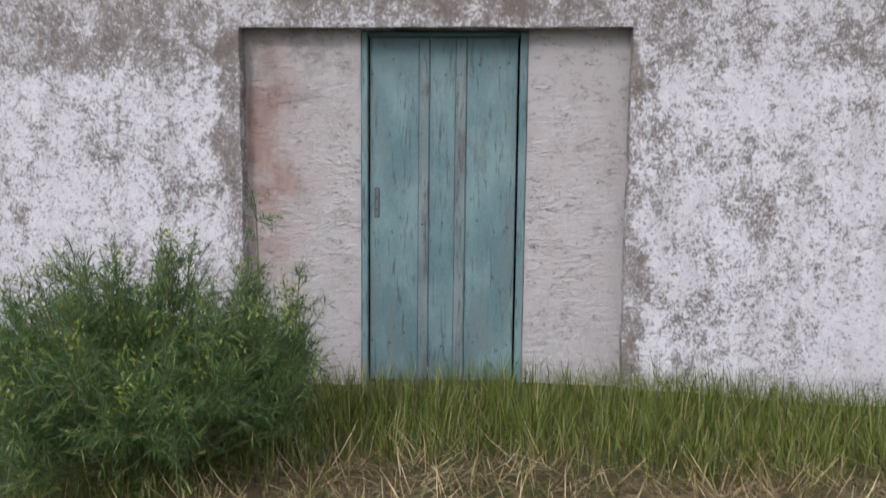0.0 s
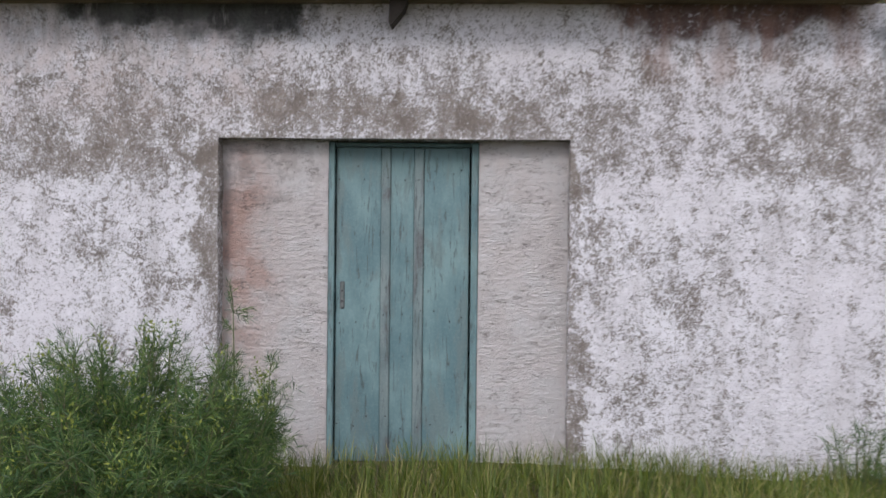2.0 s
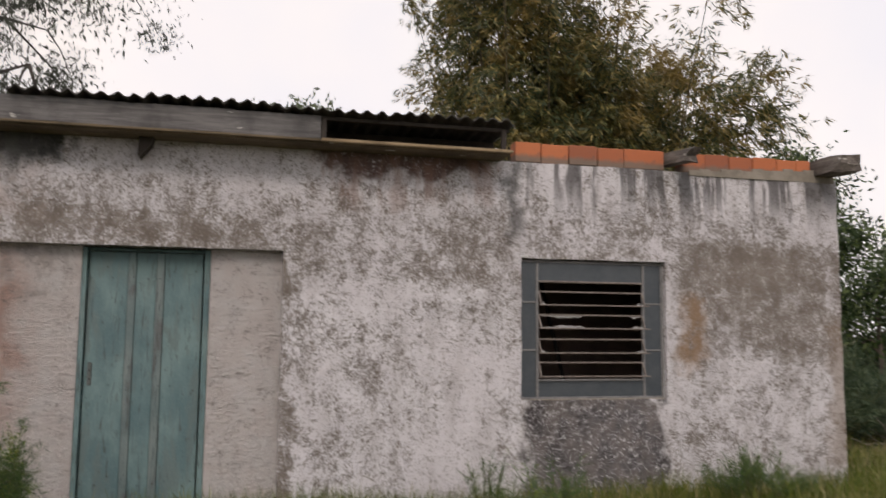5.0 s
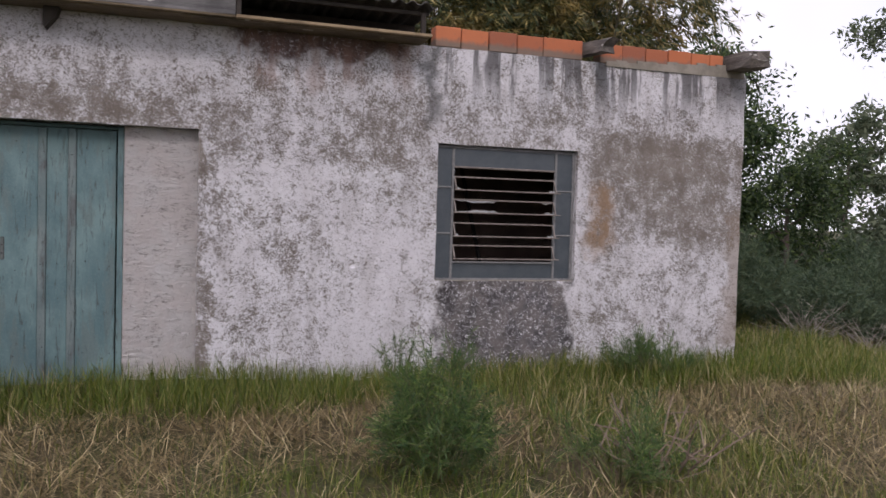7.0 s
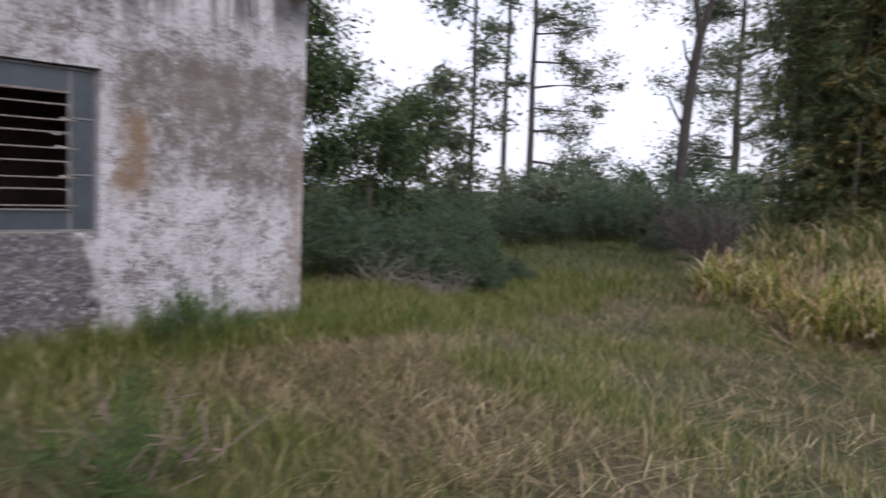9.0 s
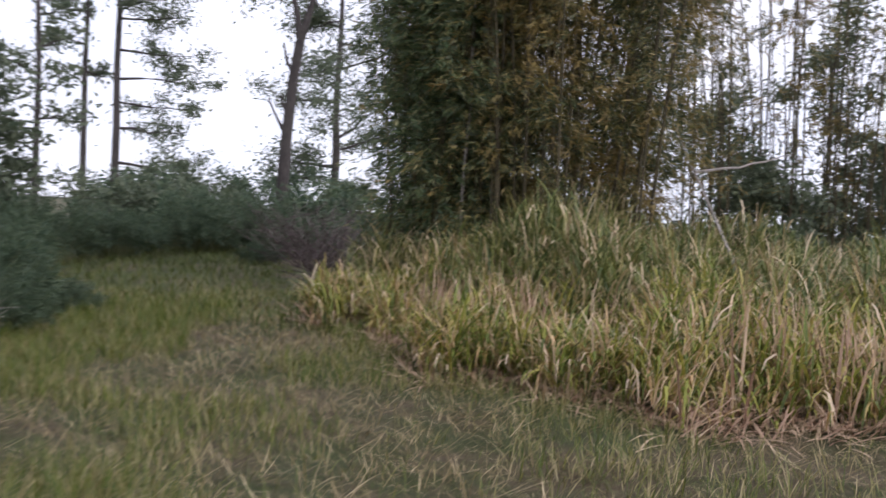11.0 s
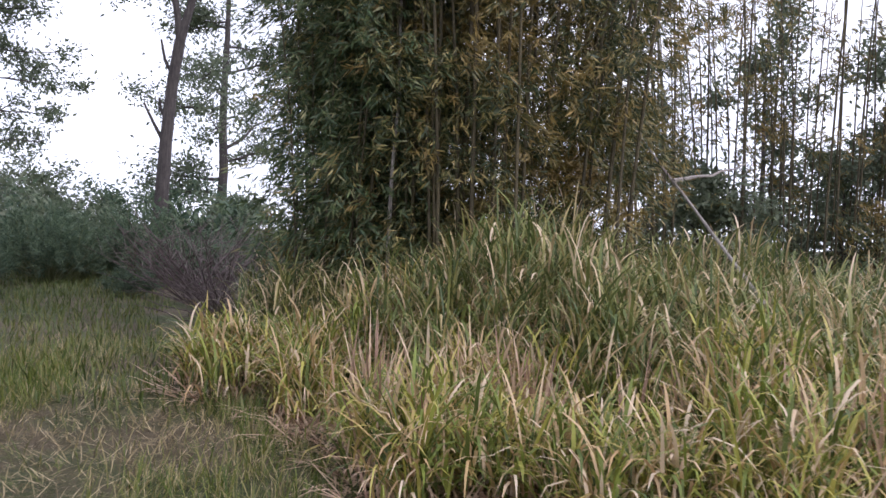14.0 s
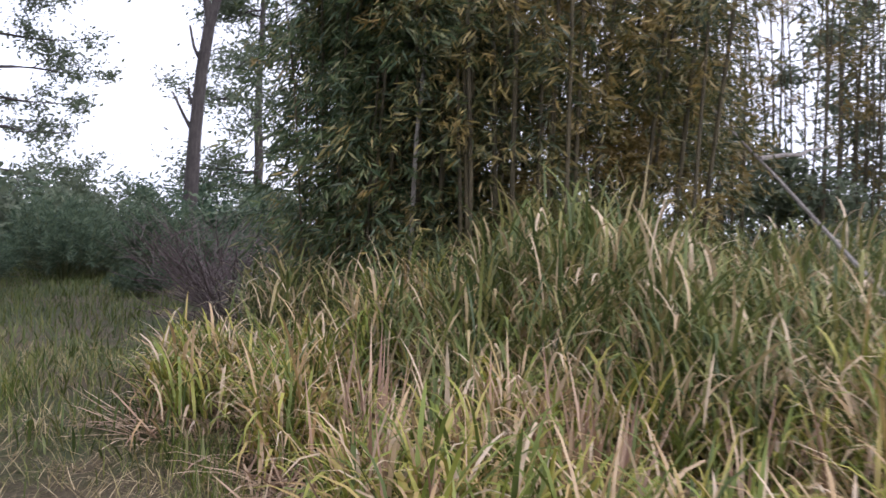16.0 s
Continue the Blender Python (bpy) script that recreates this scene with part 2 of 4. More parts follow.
def painted_wood(name, paint, worn, under):
    s = Surface(name, 0.62)
    long = s.scaled(1, 1, 0.06)
    grain = s.noise(55.0, 5, 0.7, long, 0.3)
    patchy = s.noise(4.0, 5, 0.6, s.scaled(1, 1, 0.5))
    colour = s.mix(s.step(patchy, 0.35, 0.65), paint, worn)
    colour = s.mix(s.math("MULTIPLY", s.step(s.noise(9.0, 6, 0.7, s.scaled(1, 1, 0.22), 0.4), 0.50, 0.62), 0.75), colour, under)
    crack = s.step(s.noise(38.0, 5, 0.75, s.scaled(1, 1, 0.10), 1.2), 0.565, 0.62)
    colour = s.mix(s.math("MULTIPLY", crack, 0.75), colour, (0.05, 0.06, 0.06))
    colour = s.mix(s.math("MULTIPLY", s.step(s.noise(90.0, 3, 0.6), 0.45, 0.8), 0.2), colour, (0.30, 0.38, 0.36))
    # shade under the door head, put into the paint colour by height
    head_shade = s.step(s.math("ADD", s.axis("Z"), s.math("MULTIPLY", patchy, 0.3)), 1.86, 2.2)
    colour = s.mix(s.math("MULTIPLY", head_shade, 0.7), colour, (0.03, 0.07, 0.065))
    s.bump(s.math("SUBTRACT", grain, s.math("MULTIPLY", crack, 1.5)), 0.45, 0.004)
    return s.done(colour, s.math("ADD", 0.5, s.math("MULTIPLY", patchy, 0.3)))


def weathered_wood(name, light, dark, along="X"):
    s = Surface(name, 0.85)
    grain = s.noise(40.0, 6, 0.7, s.scaled(0.05, 1, 1) if along == "X" else s.scaled(1, 0.06, 1), 0.5)
    patchy = s.noise(3.0, 4, 0.6)
    colour = s.mix(s.step(grain, 0.3, 0.7), dark, light)
    colour = s.mix(s.math("MULTIPLY", s.step(patchy, 0.45, 0.7), 0.6), colour, tuple(0.45 * c for c in dark))
    chips = s.step(s.noise(14.0, 3, 0.5, s.scaled(0.25, 1, 1.6)), 0.68, 0.71)
    colour = s.mix(s.math("MULTIPLY", chips, 0.8), colour, (0.55, 0.54, 0.51))
    s.bump(grain, 0.6, 0.005)
    return s.done(colour)


def plain(name, a, b, rough=0.7, scale=12.0, metal=0.0, bump=0.3):
    s = Surface(name, rough, metal)
    n = s.noise(scale, 5, 0.65)
    fine = s.noise(scale * 9, 3, 0.6)
    colour = s.mix(s.step(n, 0.3, 0.7), a, b)
    colour = s.mix(s.math("MULTIPLY", s.step(fine, 0.5, 0.8), 0.3), colour, tuple(0.5 * c for c in a))
    s.bump(s.math("ADD", n, s.math("MULTIPLY", fine, 0.4)), bump, 0.006)
    return s.done(colour)


def brick_material():
    s = Surface("orange_hollow_brick", 0.85)
    n = s.noise(9.0, 5, 0.65)
    colour = s.ramp(s.each(), (0.0, (0.30, 0.10, 0.055)), (0.5, (0.46, 0.14, 0.06)), (1.0, (0.52, 0.17, 0.075)))
    colour = s.mix(s.math("MULTIPLY", s.step(n, 0.5, 0.68), 0.6), colour, (0.14, 0.10, 0.085))
    low = s.step(s.math("ADD", s.axis("Z"), s.math("MULTIPLY", n, 0.10)), 0.135, 0.085)
    colour = s.mix(s.math("MULTIPLY", low, 0.85), colour, (0.17, 0.145, 0.12))
    s.bump(s.noise(60.0, 4, 0.6), 0.4, 0.006)
    return s.done(colour)


def leaf_material(name, stops, thin=0.3, rough=0.55, patch_scale=0.0, patch_to=(0.2, 0.15, 0.05)):
    s = Surface(name, rough)
    colour = s.ramp(s.island(), *stops)
    if patch_scale:
        colour = s.mix(s.math("MULTIPLY", s.step(s.noise(patch_scale, 3, 0.6), 0.48, 0.62), 0.55), colour, patch_to)
    return s.leafy(colour, thin)


def bark_material(name, light, dark):
    s = Surface(name, 0.9)
    n = s.noise(16.0, 6, 0.7, s.scaled(1, 1, 0.15), 0.5)
    big = s.noise(2.0, 4, 0.6)
    colour = s.mix(s.step(n, 0.32, 0.68), dark, light)
    colour = s.mix(s.math("MULTIPLY", s.step(big, 0.45, 0.7), 0.5), colour, tuple(0.5 * c for c in dark))
    s.bump(n, 0.9, 0.03)
    return s.done(colour)


def ground_material():
    s = Surface("meadow_soil", 0.95)
    big = s.noise(0.5, 4, 0.6)
    mid = s.noise(3.0, 5, 0.65)
    fine = s.noise(45.0, 5, 0.75)
    dry = s.mix(s.step(fine, 0.35, 0.65), (0.06, 0.045, 0.024), (0.15, 0.115, 0.06))
    green = s.mix(s.step(fine, 0.35, 0.65), (0.03, 0.04, 0.012), (0.075, 0.09, 0.022))
    colour = s.mix(s.step(s.math("ADD", big, s.math("MULTIPLY", mid, 0.5)), 0.66, 0.86), dry, green)
    s.bump(s.math("ADD", fine, mid), 0.9, 0.03)
    return s.done(colour)


WALL = wall_material()
INFILL = infill_material()
INSIDE = plain("dim_inner_plaster", (0.24, 0.17, 0.14), (0.17, 0.12, 0.10), 0.95, 3.0)
CONCRETE = plain("mossy_cement", (0.20, 0.18, 0.15), (0.30, 0.27, 0.23), 0.95, 7.0)
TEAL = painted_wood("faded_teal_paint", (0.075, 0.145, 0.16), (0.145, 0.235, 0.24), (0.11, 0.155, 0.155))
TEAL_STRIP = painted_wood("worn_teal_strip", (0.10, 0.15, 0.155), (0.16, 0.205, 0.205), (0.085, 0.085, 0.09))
GREY_WOOD = weathered_wood("grey_fascia_wood", (0.19, 0.185, 0.185), (0.085, 0.082, 0.085))
TAN_WOOD = weathered_wood("stained_soffit_wood", (0.19, 0.14, 0.085), (0.075, 0.058, 0.035))
# lighter version of the soffit tan: light on the right-hand lip painted in
LIT_LIP_WOOD = weathered_wood("lit_tan_wood", (0.36, 0.27, 0.17), (0.22, 0.155, 0.09))
BRUSH = plain("purple_brown_twig", (0.15, 0.115, 0.105), (0.10, 0.075, 0.07), 0.9)
STUB_WOOD = weathered_wood("split_rafter_wood", (0.19, 0.165, 0.145), (0.065, 0.055, 0.05), "Y")
# dark wood, taken down to near black so its colour carries the eaves shade
DARK_WOOD = plain("shade_dark_wood", (0.022, 0.018, 0.016), (0.045, 0.036, 0.03), 0.85, 9.0)
SHEET = plain("lichened_fibre_cement", (0.055, 0.055, 0.055), (0.10, 0.095, 0.09), 0.95, 11.0, 0.0, 0.8)
BRICK = brick_material()
# opaque glass panes; the dark room behind them is put into the slate colour
SLATE = plain("dark_backed_slate_pane", (0.045, 0.058, 0.07), (0.065, 0.078, 0.09), 0.38, 5.0, 0.0, 0.05)
IRON = plain("chalky_grey_iron", (0.24, 0.24, 0.24), (0.14, 0.14, 0.145), 0.75, 18.0)
LOUVRE_IRON = plain("dusty_louvre_iron", (0.24, 0.21, 0.19), (0.13, 0.11, 0.10), 0.8, 18.0)
SHARD = plain("dirty_broken_glass", (0.42, 0.42, 0.42), (0.5, 0.5, 0.5), 0.3, 20.0, 0.0, 0.05)
LOCK = plain("tarnished_lock_plate", (0.10, 0.12, 0.12), (0.17, 0.18, 0.175), 0.5, 30.0, 0.6)
HOLE = plain("black_keyhole", (0.01, 0.01, 0.01), (0.015, 0.015, 0.015), 0.9)
GROUND = ground_material()
GREEN_GRASS = leaf_material("green_grass", [(0.0, (0.04, 0.08, 0.008)), (0.5, (0.105, 0.15, 0.014)), (0.85, (0.19, 0.21, 0.03)), (1.0, (0.38, 0.31, 0.14))], 0.3)
DRY_GRASS = leaf_material("dry_straw", [(0.0, (0.06, 0.042, 0.018)), (0.45, (0.16, 0.115, 0.048)), (0.78, (0.33, 0.25, 0.115)), (1.0, (0.74, 0.60, 0.36))], 0.2)
MEADOW = leaf_material("meadow_grass", [(0.0, (0.07, 0.10, 0.018)), (0.4, (0.17, 0.19, 0.042)), (0.65, (0.32, 0.27, 0.11)), (1.0, (0.48, 0.39, 0.22))], 0.3)
CANE = leaf_material("cane_grass", [(0.0, (0.07, 0.10, 0.022)), (0.32, (0.21, 0.26, 0.045)), (0.55, (0.43, 0.40, 0.085)), (0.7, (0.50, 0.33, 0.16)), (0.84, (0.62, 0.46, 0.28)), (1.0, (0.74, 0.61, 0.45))], 0.25)
CANE_BACK = leaf_material("green_cane_grass", [(0.0, (0.065, 0.10, 0.03)), (0.5, (0.17, 0.20, 0.055)), (0.72, (0.34, 0.31, 0.11)), (0.86, (0.50, 0.37, 0.21)), (1.0, (0.74, 0.60, 0.42))], 0.25)
CANE_DEAD = leaf_material("fallen_cane_leaves", [(0.0, (0.26, 0.15, 0.10)), (0.5, (0.46, 0.31, 0.21)), (1.0, (0.66, 0.50, 0.34))], 0.15)
FENNEL = leaf_material("fine_green_foliage", [(0.0, (0.022, 0.06, 0.02)), (0.55, (0.055, 0.12, 0.03)), (0.85, (0.12, 0.20, 0.045)), (1.0, (0.25, 0.32, 0.08))], 0.3)
FENNEL_TIP = leaf_material("yellow_green_buds", [(0.0, (0.13, 0.19, 0.03)), (1.0, (0.27, 0.30, 0.05))], 0.3)
SHRUB_LEAF = leaf_material("blue_green_foliage", [(0.0, (0.035, 0.07, 0.04)), (0.6, (0.08, 0.125, 0.07)), (1.0, (0.15, 0.195, 0.105))], 0.3)
TREE_LEAF = leaf_material("broad_green_leaves", [(0.0, (0.02, 0.042, 0.018)), (0.6, (0.045, 0.08, 0.026)), (1.0, (0.12, 0.17, 0.05))], 0.35)
FAR_LEAF = leaf_material("grey_green_leaves", [(0.0, (0.07, 0.10, 0.06)), (1.0, (0.17, 0.20, 0.12))], 0.35)
GUM_LEAF = leaf_material("drooping_gum_leaves", [(0.0, (0.03, 0.04, 0.03)), (1.0, (0.075, 0.09, 0.065))], 0.25)
BAMBOO_LEAF = leaf_material("bamboo_leaves", [(0.0, (0.03, 0.05, 0.022)), (0.5, (0.07, 0.09, 0.034)), (0.8, (0.20, 0.18, 0.055)), (1.0, (0.40, 0.31, 0.12))], 0.25, 0.5, 0.75, (0.32, 0.20, 0.05))
BAMBOO_GREEN = leaf_material("green_bamboo_leaves", [(0.0, (0.03, 0.06, 0.025)), (0.5, (0.07, 0.11, 0.04)), (0.85, (0.15, 0.18, 0.07)), (1.0, (0.30, 0.28, 0.14))], 0.25, 0.5)
FAR_MEADOW = leaf_material("far_meadow_grass", [(0.0, (0.05, 0.08, 0.018)), (0.5, (0.10, 0.135, 0.028)), (1.0, (0.20, 0.20, 0.06))], 0.3)
CULM = bark_material("bamboo_culm", (0.12, 0.098, 0.05), (0.05, 0.042, 0.024))
STEM = plain("green_stem", (0.09, 0.12, 0.04), (0.13, 0.12, 0.06), 0.7)
TWIG = plain("dry_twig", (0.24, 0.18, 0.14), (0.15, 0.11, 0.09), 0.9)
BARK = bark_material("peeling_bark", (0.15, 0.12, 0.10), (0.06, 0.048, 0.042))
FAR_BARK = bark_material("dark_far_bark", (0.085, 0.072, 0.066), (0.04, 0.034, 0.032))
PALE_WOOD = bark_material("bleached_dead_wood", (0.38, 0.35, 0.31), (0.22, 0.19, 0.17))


# ---------------------------------------------------------------- building blocks
def mesh_of(bm, name):
    me = bpy.data.meshes.new(name)
    bmesh.ops.recalc_face_normals(bm, faces=bm.faces)
    bm.to_mesh(me)
    bm.free()
    return me


def part(name, bm, material, parent=None, label=""):
    """One mesh object, under a thing or on its own."""
    me = mesh_of(bm, name) if isinstance(bm, bmesh.types.BMesh) else bm
    me.materials.append(material)
    ob = new(name, me)
    ob.parent = parent
    return tagged(ob, label) if label else ob


def box(bm, x0, x1, y0, y1, z0, z1, turn=None, bevel=0.0):
    made = bmesh.ops.create_cube(bm, size=1.0)["verts"]
    m = Matrix.Translation(((x0 + x1) / 2, (y0 + y1) / 2, (z0 + z1) / 2)) @ (turn or Matrix()) @ Matrix.Diagonal((x1 - x0, y1 - y0, z1 - z0, 1))
    bmesh.ops.transform(bm, matrix=m, verts=made)
    if bevel:
        edges = list({e for v in made for e in v.link_edges})
        bmesh.ops.bevel(bm, geom=edges, offset=bevel, segments=1, affect="EDGES")
    return bm


def a_box(*args, **kw):
    return box(bmesh.new(), *args, **kw)


def tube(bm, points, radii, sides=7):
    """A tapered round limb along a line of points."""
    rings = []
    for i, p in enumerate(points):
        way = (points[min(i + 1, len(points) - 1)] - points[max(i - 1, 0)]).normalized()
        side = way.orthogonal().normalized()
        up = way.cross(side)
        rings.append([bm.verts.new(p + (side * math.cos(a) + up * math.sin(a)) * radii[i])
                      for a in (2 * math.pi * k / sides for k in range(sides))])
    for a, b in zip(rings, rings[1:]):
        for k in range(sides):
            bm.faces.new((a[k], a[(k + 1) % sides], b[(k + 1) % sides], b[k]))
    bm.faces.new(rings[-1])
    bm.faces.new(rings[0][::-1])
    return bm


def bent_line(rng, start, end, steps, wild):
    """Points from start to end that wander."""
    a, b = Vector(start), Vector(end)
    out = []
    for i in range(steps + 1):
        f = i / steps
        w = wild * math.sin(math.pi * f)
        out.append(a.lerp(b, f) + Vector((rng.uniform(-w, w), rng.uniform(-w, w), rng.uniform(-w, w) * 0.5)))
    return out


def ribbons(name, base, yaw, lean, length, width, bend, steps=2, blunt=False):
    """Many narrow leaves as one mesh: each starts at base, leans from upright by lean (radians) and bends over."""
    n = len(base)
    flat = np.stack([np.cos(yaw), np.sin(yaw), np.zeros(n)], 1)
    twist = yaw + np.pi / 2
    side = np.stack([np.cos(twist), np.sin(twist), np.zeros(n)], 1)
    spine = [base]
    for k in range(steps):
        angle = lean + bend * ((k + 0.5) / steps) ** 1.8
        spine.append(spine[-1] + (flat * np.sin(angle)[:, None] + np.array([0, 0, 1.0]) * np.cos(angle)[:, None]) * (length / steps)[:, None])
    per = 2 * steps + 1
    co = np.empty((n, per, 3))
    for k in range(steps):
        f = k / steps
        w = (0.55 + 1.8 * f * (1 - f)) * (1 - 0.35 * f) if not blunt else 1 - 0.3 * f
        co[:, 2 * k] = spine[k] - side * (width * w / 2)[:, None]
        co[:, 2 * k + 1] = spine[k] + side * (width * w / 2)[:, None]
    co[:, -1] = spine[-1]
    loops = []
    for k in range(steps - 1):
        loops += [2 * k, 2 * k + 1, 2 * k + 3, 2 * k + 2]
    loops += [per - 3, per - 2, per - 1]
    sizes = np.array([4] * (steps - 1) + [3])
    return raw_mesh(name, co.reshape(-1, 3), np.array(loops), sizes, per, n)


def raw_mesh(name, co, loops, sizes, per, n):
    me = bpy.data.meshes.new(name)
    me.vertices.add(len(co))
    me.vertices.foreach_set("co", co.astype(np.float32).ravel())
    every = (np.arange(n)[:, None] * per + loops[None]).ravel()
    me.loops.add(len(every))
    me.loops.foreach_set("vertex_index", every.astype(np.int32))
    total = np.tile(sizes, n)
    me.polygons.add(len(total))
    me.polygons.foreach_set("loop_start", np.concatenate([[0], np.cumsum(total)[:-1]]).astype(np.int32))
    me.polygons.foreach_set("loop_total", total.astype(np.int32))
    me.update(calc_edges=True)
    return me


def leaves(name, centre, way, length, width, rng):
    """Many pointed leaves as one mesh: each starts at centre and runs along way."""
    n = len(centre)
    way = way / np.linalg.norm(way, axis=1)[:, None]
    side = np.cross(way, rng.normal(size=(n, 3)))
    side /= np.linalg.norm(side, axis=1)[:, None] + 1e-9
    co = np.empty((n, 4, 3))
    co[:, 0] = centre
    co[:, 1] = centre + way * (length * 0.42)[:, None] + side * (width / 2)[:, None]
    co[:, 2] = centre + way * length[:, None]
    co[:, 3] = centre + way * (length * 0.42)[:, None] - side * (width / 2)[:, None]
    return raw_mesh(name, co.reshape(-1, 3), np.arange(4), np.array([4]), 4, n)


def patches(x, y, scale, seed):
    """A smooth uneven field over the ground, about 0 to 1."""
    r = np.random.default_rng(seed)
    out = np.zeros_like(x)
    for _ in range(7):
        a, b = r.uniform(0, 2 * np.pi, 2)
        k = scale * r.uniform(0.6, 2.2)
        out += np.sin(k * (x * np.cos(a) + y * np.sin(a)) + b)
    return 0.5 + out / 7


def lie(x, y):
    """Height of the ground."""
    f = np.clip((x - 0.5 * y - 3.8) / 4.2, 0, 1)
    fall = -0.42 * f * f * (3 - 2 * f)
    near = (np.abs(x) < 30) & (np.abs(y) < 25)
    return fall + np.where(near, 0.025 * np.sin(1.9 * x + 0.7) * np.sin(1.6 * y + 0.3) + 0.015 * np.sin(4.3 * x) * np.sin(3.7 * y + 1.0), 0.0)


def soil(x, y):
    """Height of the ground at one place."""
    return float(lie(np.array(float(x)), np.array(float(y))))


# ---------------------------------------------------------------- ground
def make_ground():
    bm = bmesh.new()
    xs = [-600, -200, -60, -20] + [-8 + 0.5 * i for i in range(81)] + [50, 90, 250, 700]
    ys = [-600, -200, -60, -20] + [-8 + 0.5 * i for i in range(61)] + [40, 90, 250, 700]
    grid = [[bm.verts.new((x, y, soil(x, y))) for x in xs] for y in ys]
    for a, b in zip(grid, grid[1:]):
        for i in range(len(xs) - 1):
            bm.faces.new((a[i], a[i + 1], b[i + 1], b[i]))
    tagged(part("ground", bm, GROUND), "uneven soil under dry and green meadow grass", "ground", kind="structure")


make_ground()

# ---------------------------------------------------------------- the building
FACE, BACK = 4.48, 4.66           # front and back of the front wall
LEFT, RIGHT, TOP = -6.0, 5.87, 2.87
RX0, RX1, RZ = -1.49, 0.69, 2.035  # blind opening round the door
WX0, WX1, WZ0, WZ1 = 2.69, 4.05, 0.83, 2.035
DEEP = 9.6


def make_front_wall():
    def cuts(*marks):
        out = []
        for a, b in zip(marks, marks[1:]):
            k = max(1, round((b - a) / 0.09))
            out += [a + (b - a) * i / k for i in range(k)]
        return out + [marks[-1]]
    xs, zs = cuts(LEFT, RX0, RX1, WX0, WX1, RIGHT), cuts(-0.3, WZ0, RZ, TOP)

    def solid(i, k):
        if not (0 <= i < len(xs) - 1 and 0 <= k < len(zs) - 1):
            return False
        x, z = (xs[i] + xs[i + 1]) / 2, (zs[k] + zs[k + 1]) / 2
        return not (RX0 < x < RX1 and z < RZ or WX0 < x < WX1 and WZ0 < z < WZ1)
    bm = bmesh.new()
    made = {}

    def v(i, k, back):
        if (i, k, back) not in made:
            x, z = xs[i], zs[k]
            y = BACK if back else FACE + 0.012 * noise.noise(Vector((x * 1.7, z * 1.7, 3))) + 0.005 * noise.noise(Vector((x * 9, z * 9, 7)))
            dx = 0.009 * noise.noise(Vector((x * 3, z * 5, 11)))
            dz = 0.007 * noise.noise(Vector((x * 5, z * 3, 17)))
            made[i, k, back] = bm.verts.new((x + dx, y, z + dz))
        return made[i, k, back]
    for i in range(len(xs) - 1):
        for k in range(len(zs) - 1):
            if not solid(i, k):
                continue
            bm.faces.new([v(i, k, 0), v(i + 1, k, 0), v(i + 1, k + 1, 0), v(i, k + 1, 0)])
            bm.faces.new([v(i, k, 1), v(i, k + 1, 1), v(i + 1, k + 1, 1), v(i + 1, k, 1)])
            for di, dk, a, b in ((-1, 0, (i, k), (i, k + 1)), (1, 0, (i + 1, k), (i + 1, k + 1)), (0, -1, (i, k), (i + 1, k)), (0, 1, (i, k + 1), (i + 1, k + 1))):
                if not solid(i + di, k + dk):
                    bm.faces.new([v(*a, 0), v(*b, 0), v(*b, 1), v(*a, 1)])
    return tagged(part("wall_front", bm, WALL), "rendered wall with flaking whitewash, mould and rust stains", "wall", kind="structure")


front_wall = make_front_wall()


def make_shell():
    for name, args in (("wall_east", (RIGHT - 0.18, RIGHT - 0.002, BACK + 0.002, DEEP, -0.3, TOP - 0.06)),
                       ("wall_west", (LEFT, LEFT + 0.18, BACK + 0.002, DEEP, -0.3, TOP - 0.06)),
                       ("wall_back", (LEFT, RIGHT, DEEP + 0.002, DEEP + 0.18, -0.3, TOP - 0.06))):
        tagged(part(name, a_box(*args), WALL), "rendered house wall with worn whitewash", "wall", kind="structure")
    tagged(part("wall_inner", a_box(2.35, 2.5, BACK + 0.002, DEEP - 0.002, -0.02, 2.8), INSIDE), "dim plastered partition wall inside the house", "wall", kind="structure")
    tagged(part("wall_room", a_box(3.5, RIGHT - 0.184, 7.0, 7.12, -0.02, 2.8), INSIDE), "dim brown plaster wall seen through the louvres", "wall", kind="structure")
    tagged(part("floor", a_box(LEFT + 0.184, RIGHT - 0.184, BACK + 0.004, DEEP - 0.004, -0.2, 0.02), CONCRETE), "dusty bare cement floor inside the house", "floor", kind="structure")
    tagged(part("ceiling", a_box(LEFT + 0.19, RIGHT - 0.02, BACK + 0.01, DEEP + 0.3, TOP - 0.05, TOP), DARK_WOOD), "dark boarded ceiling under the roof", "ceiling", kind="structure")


make_shell()


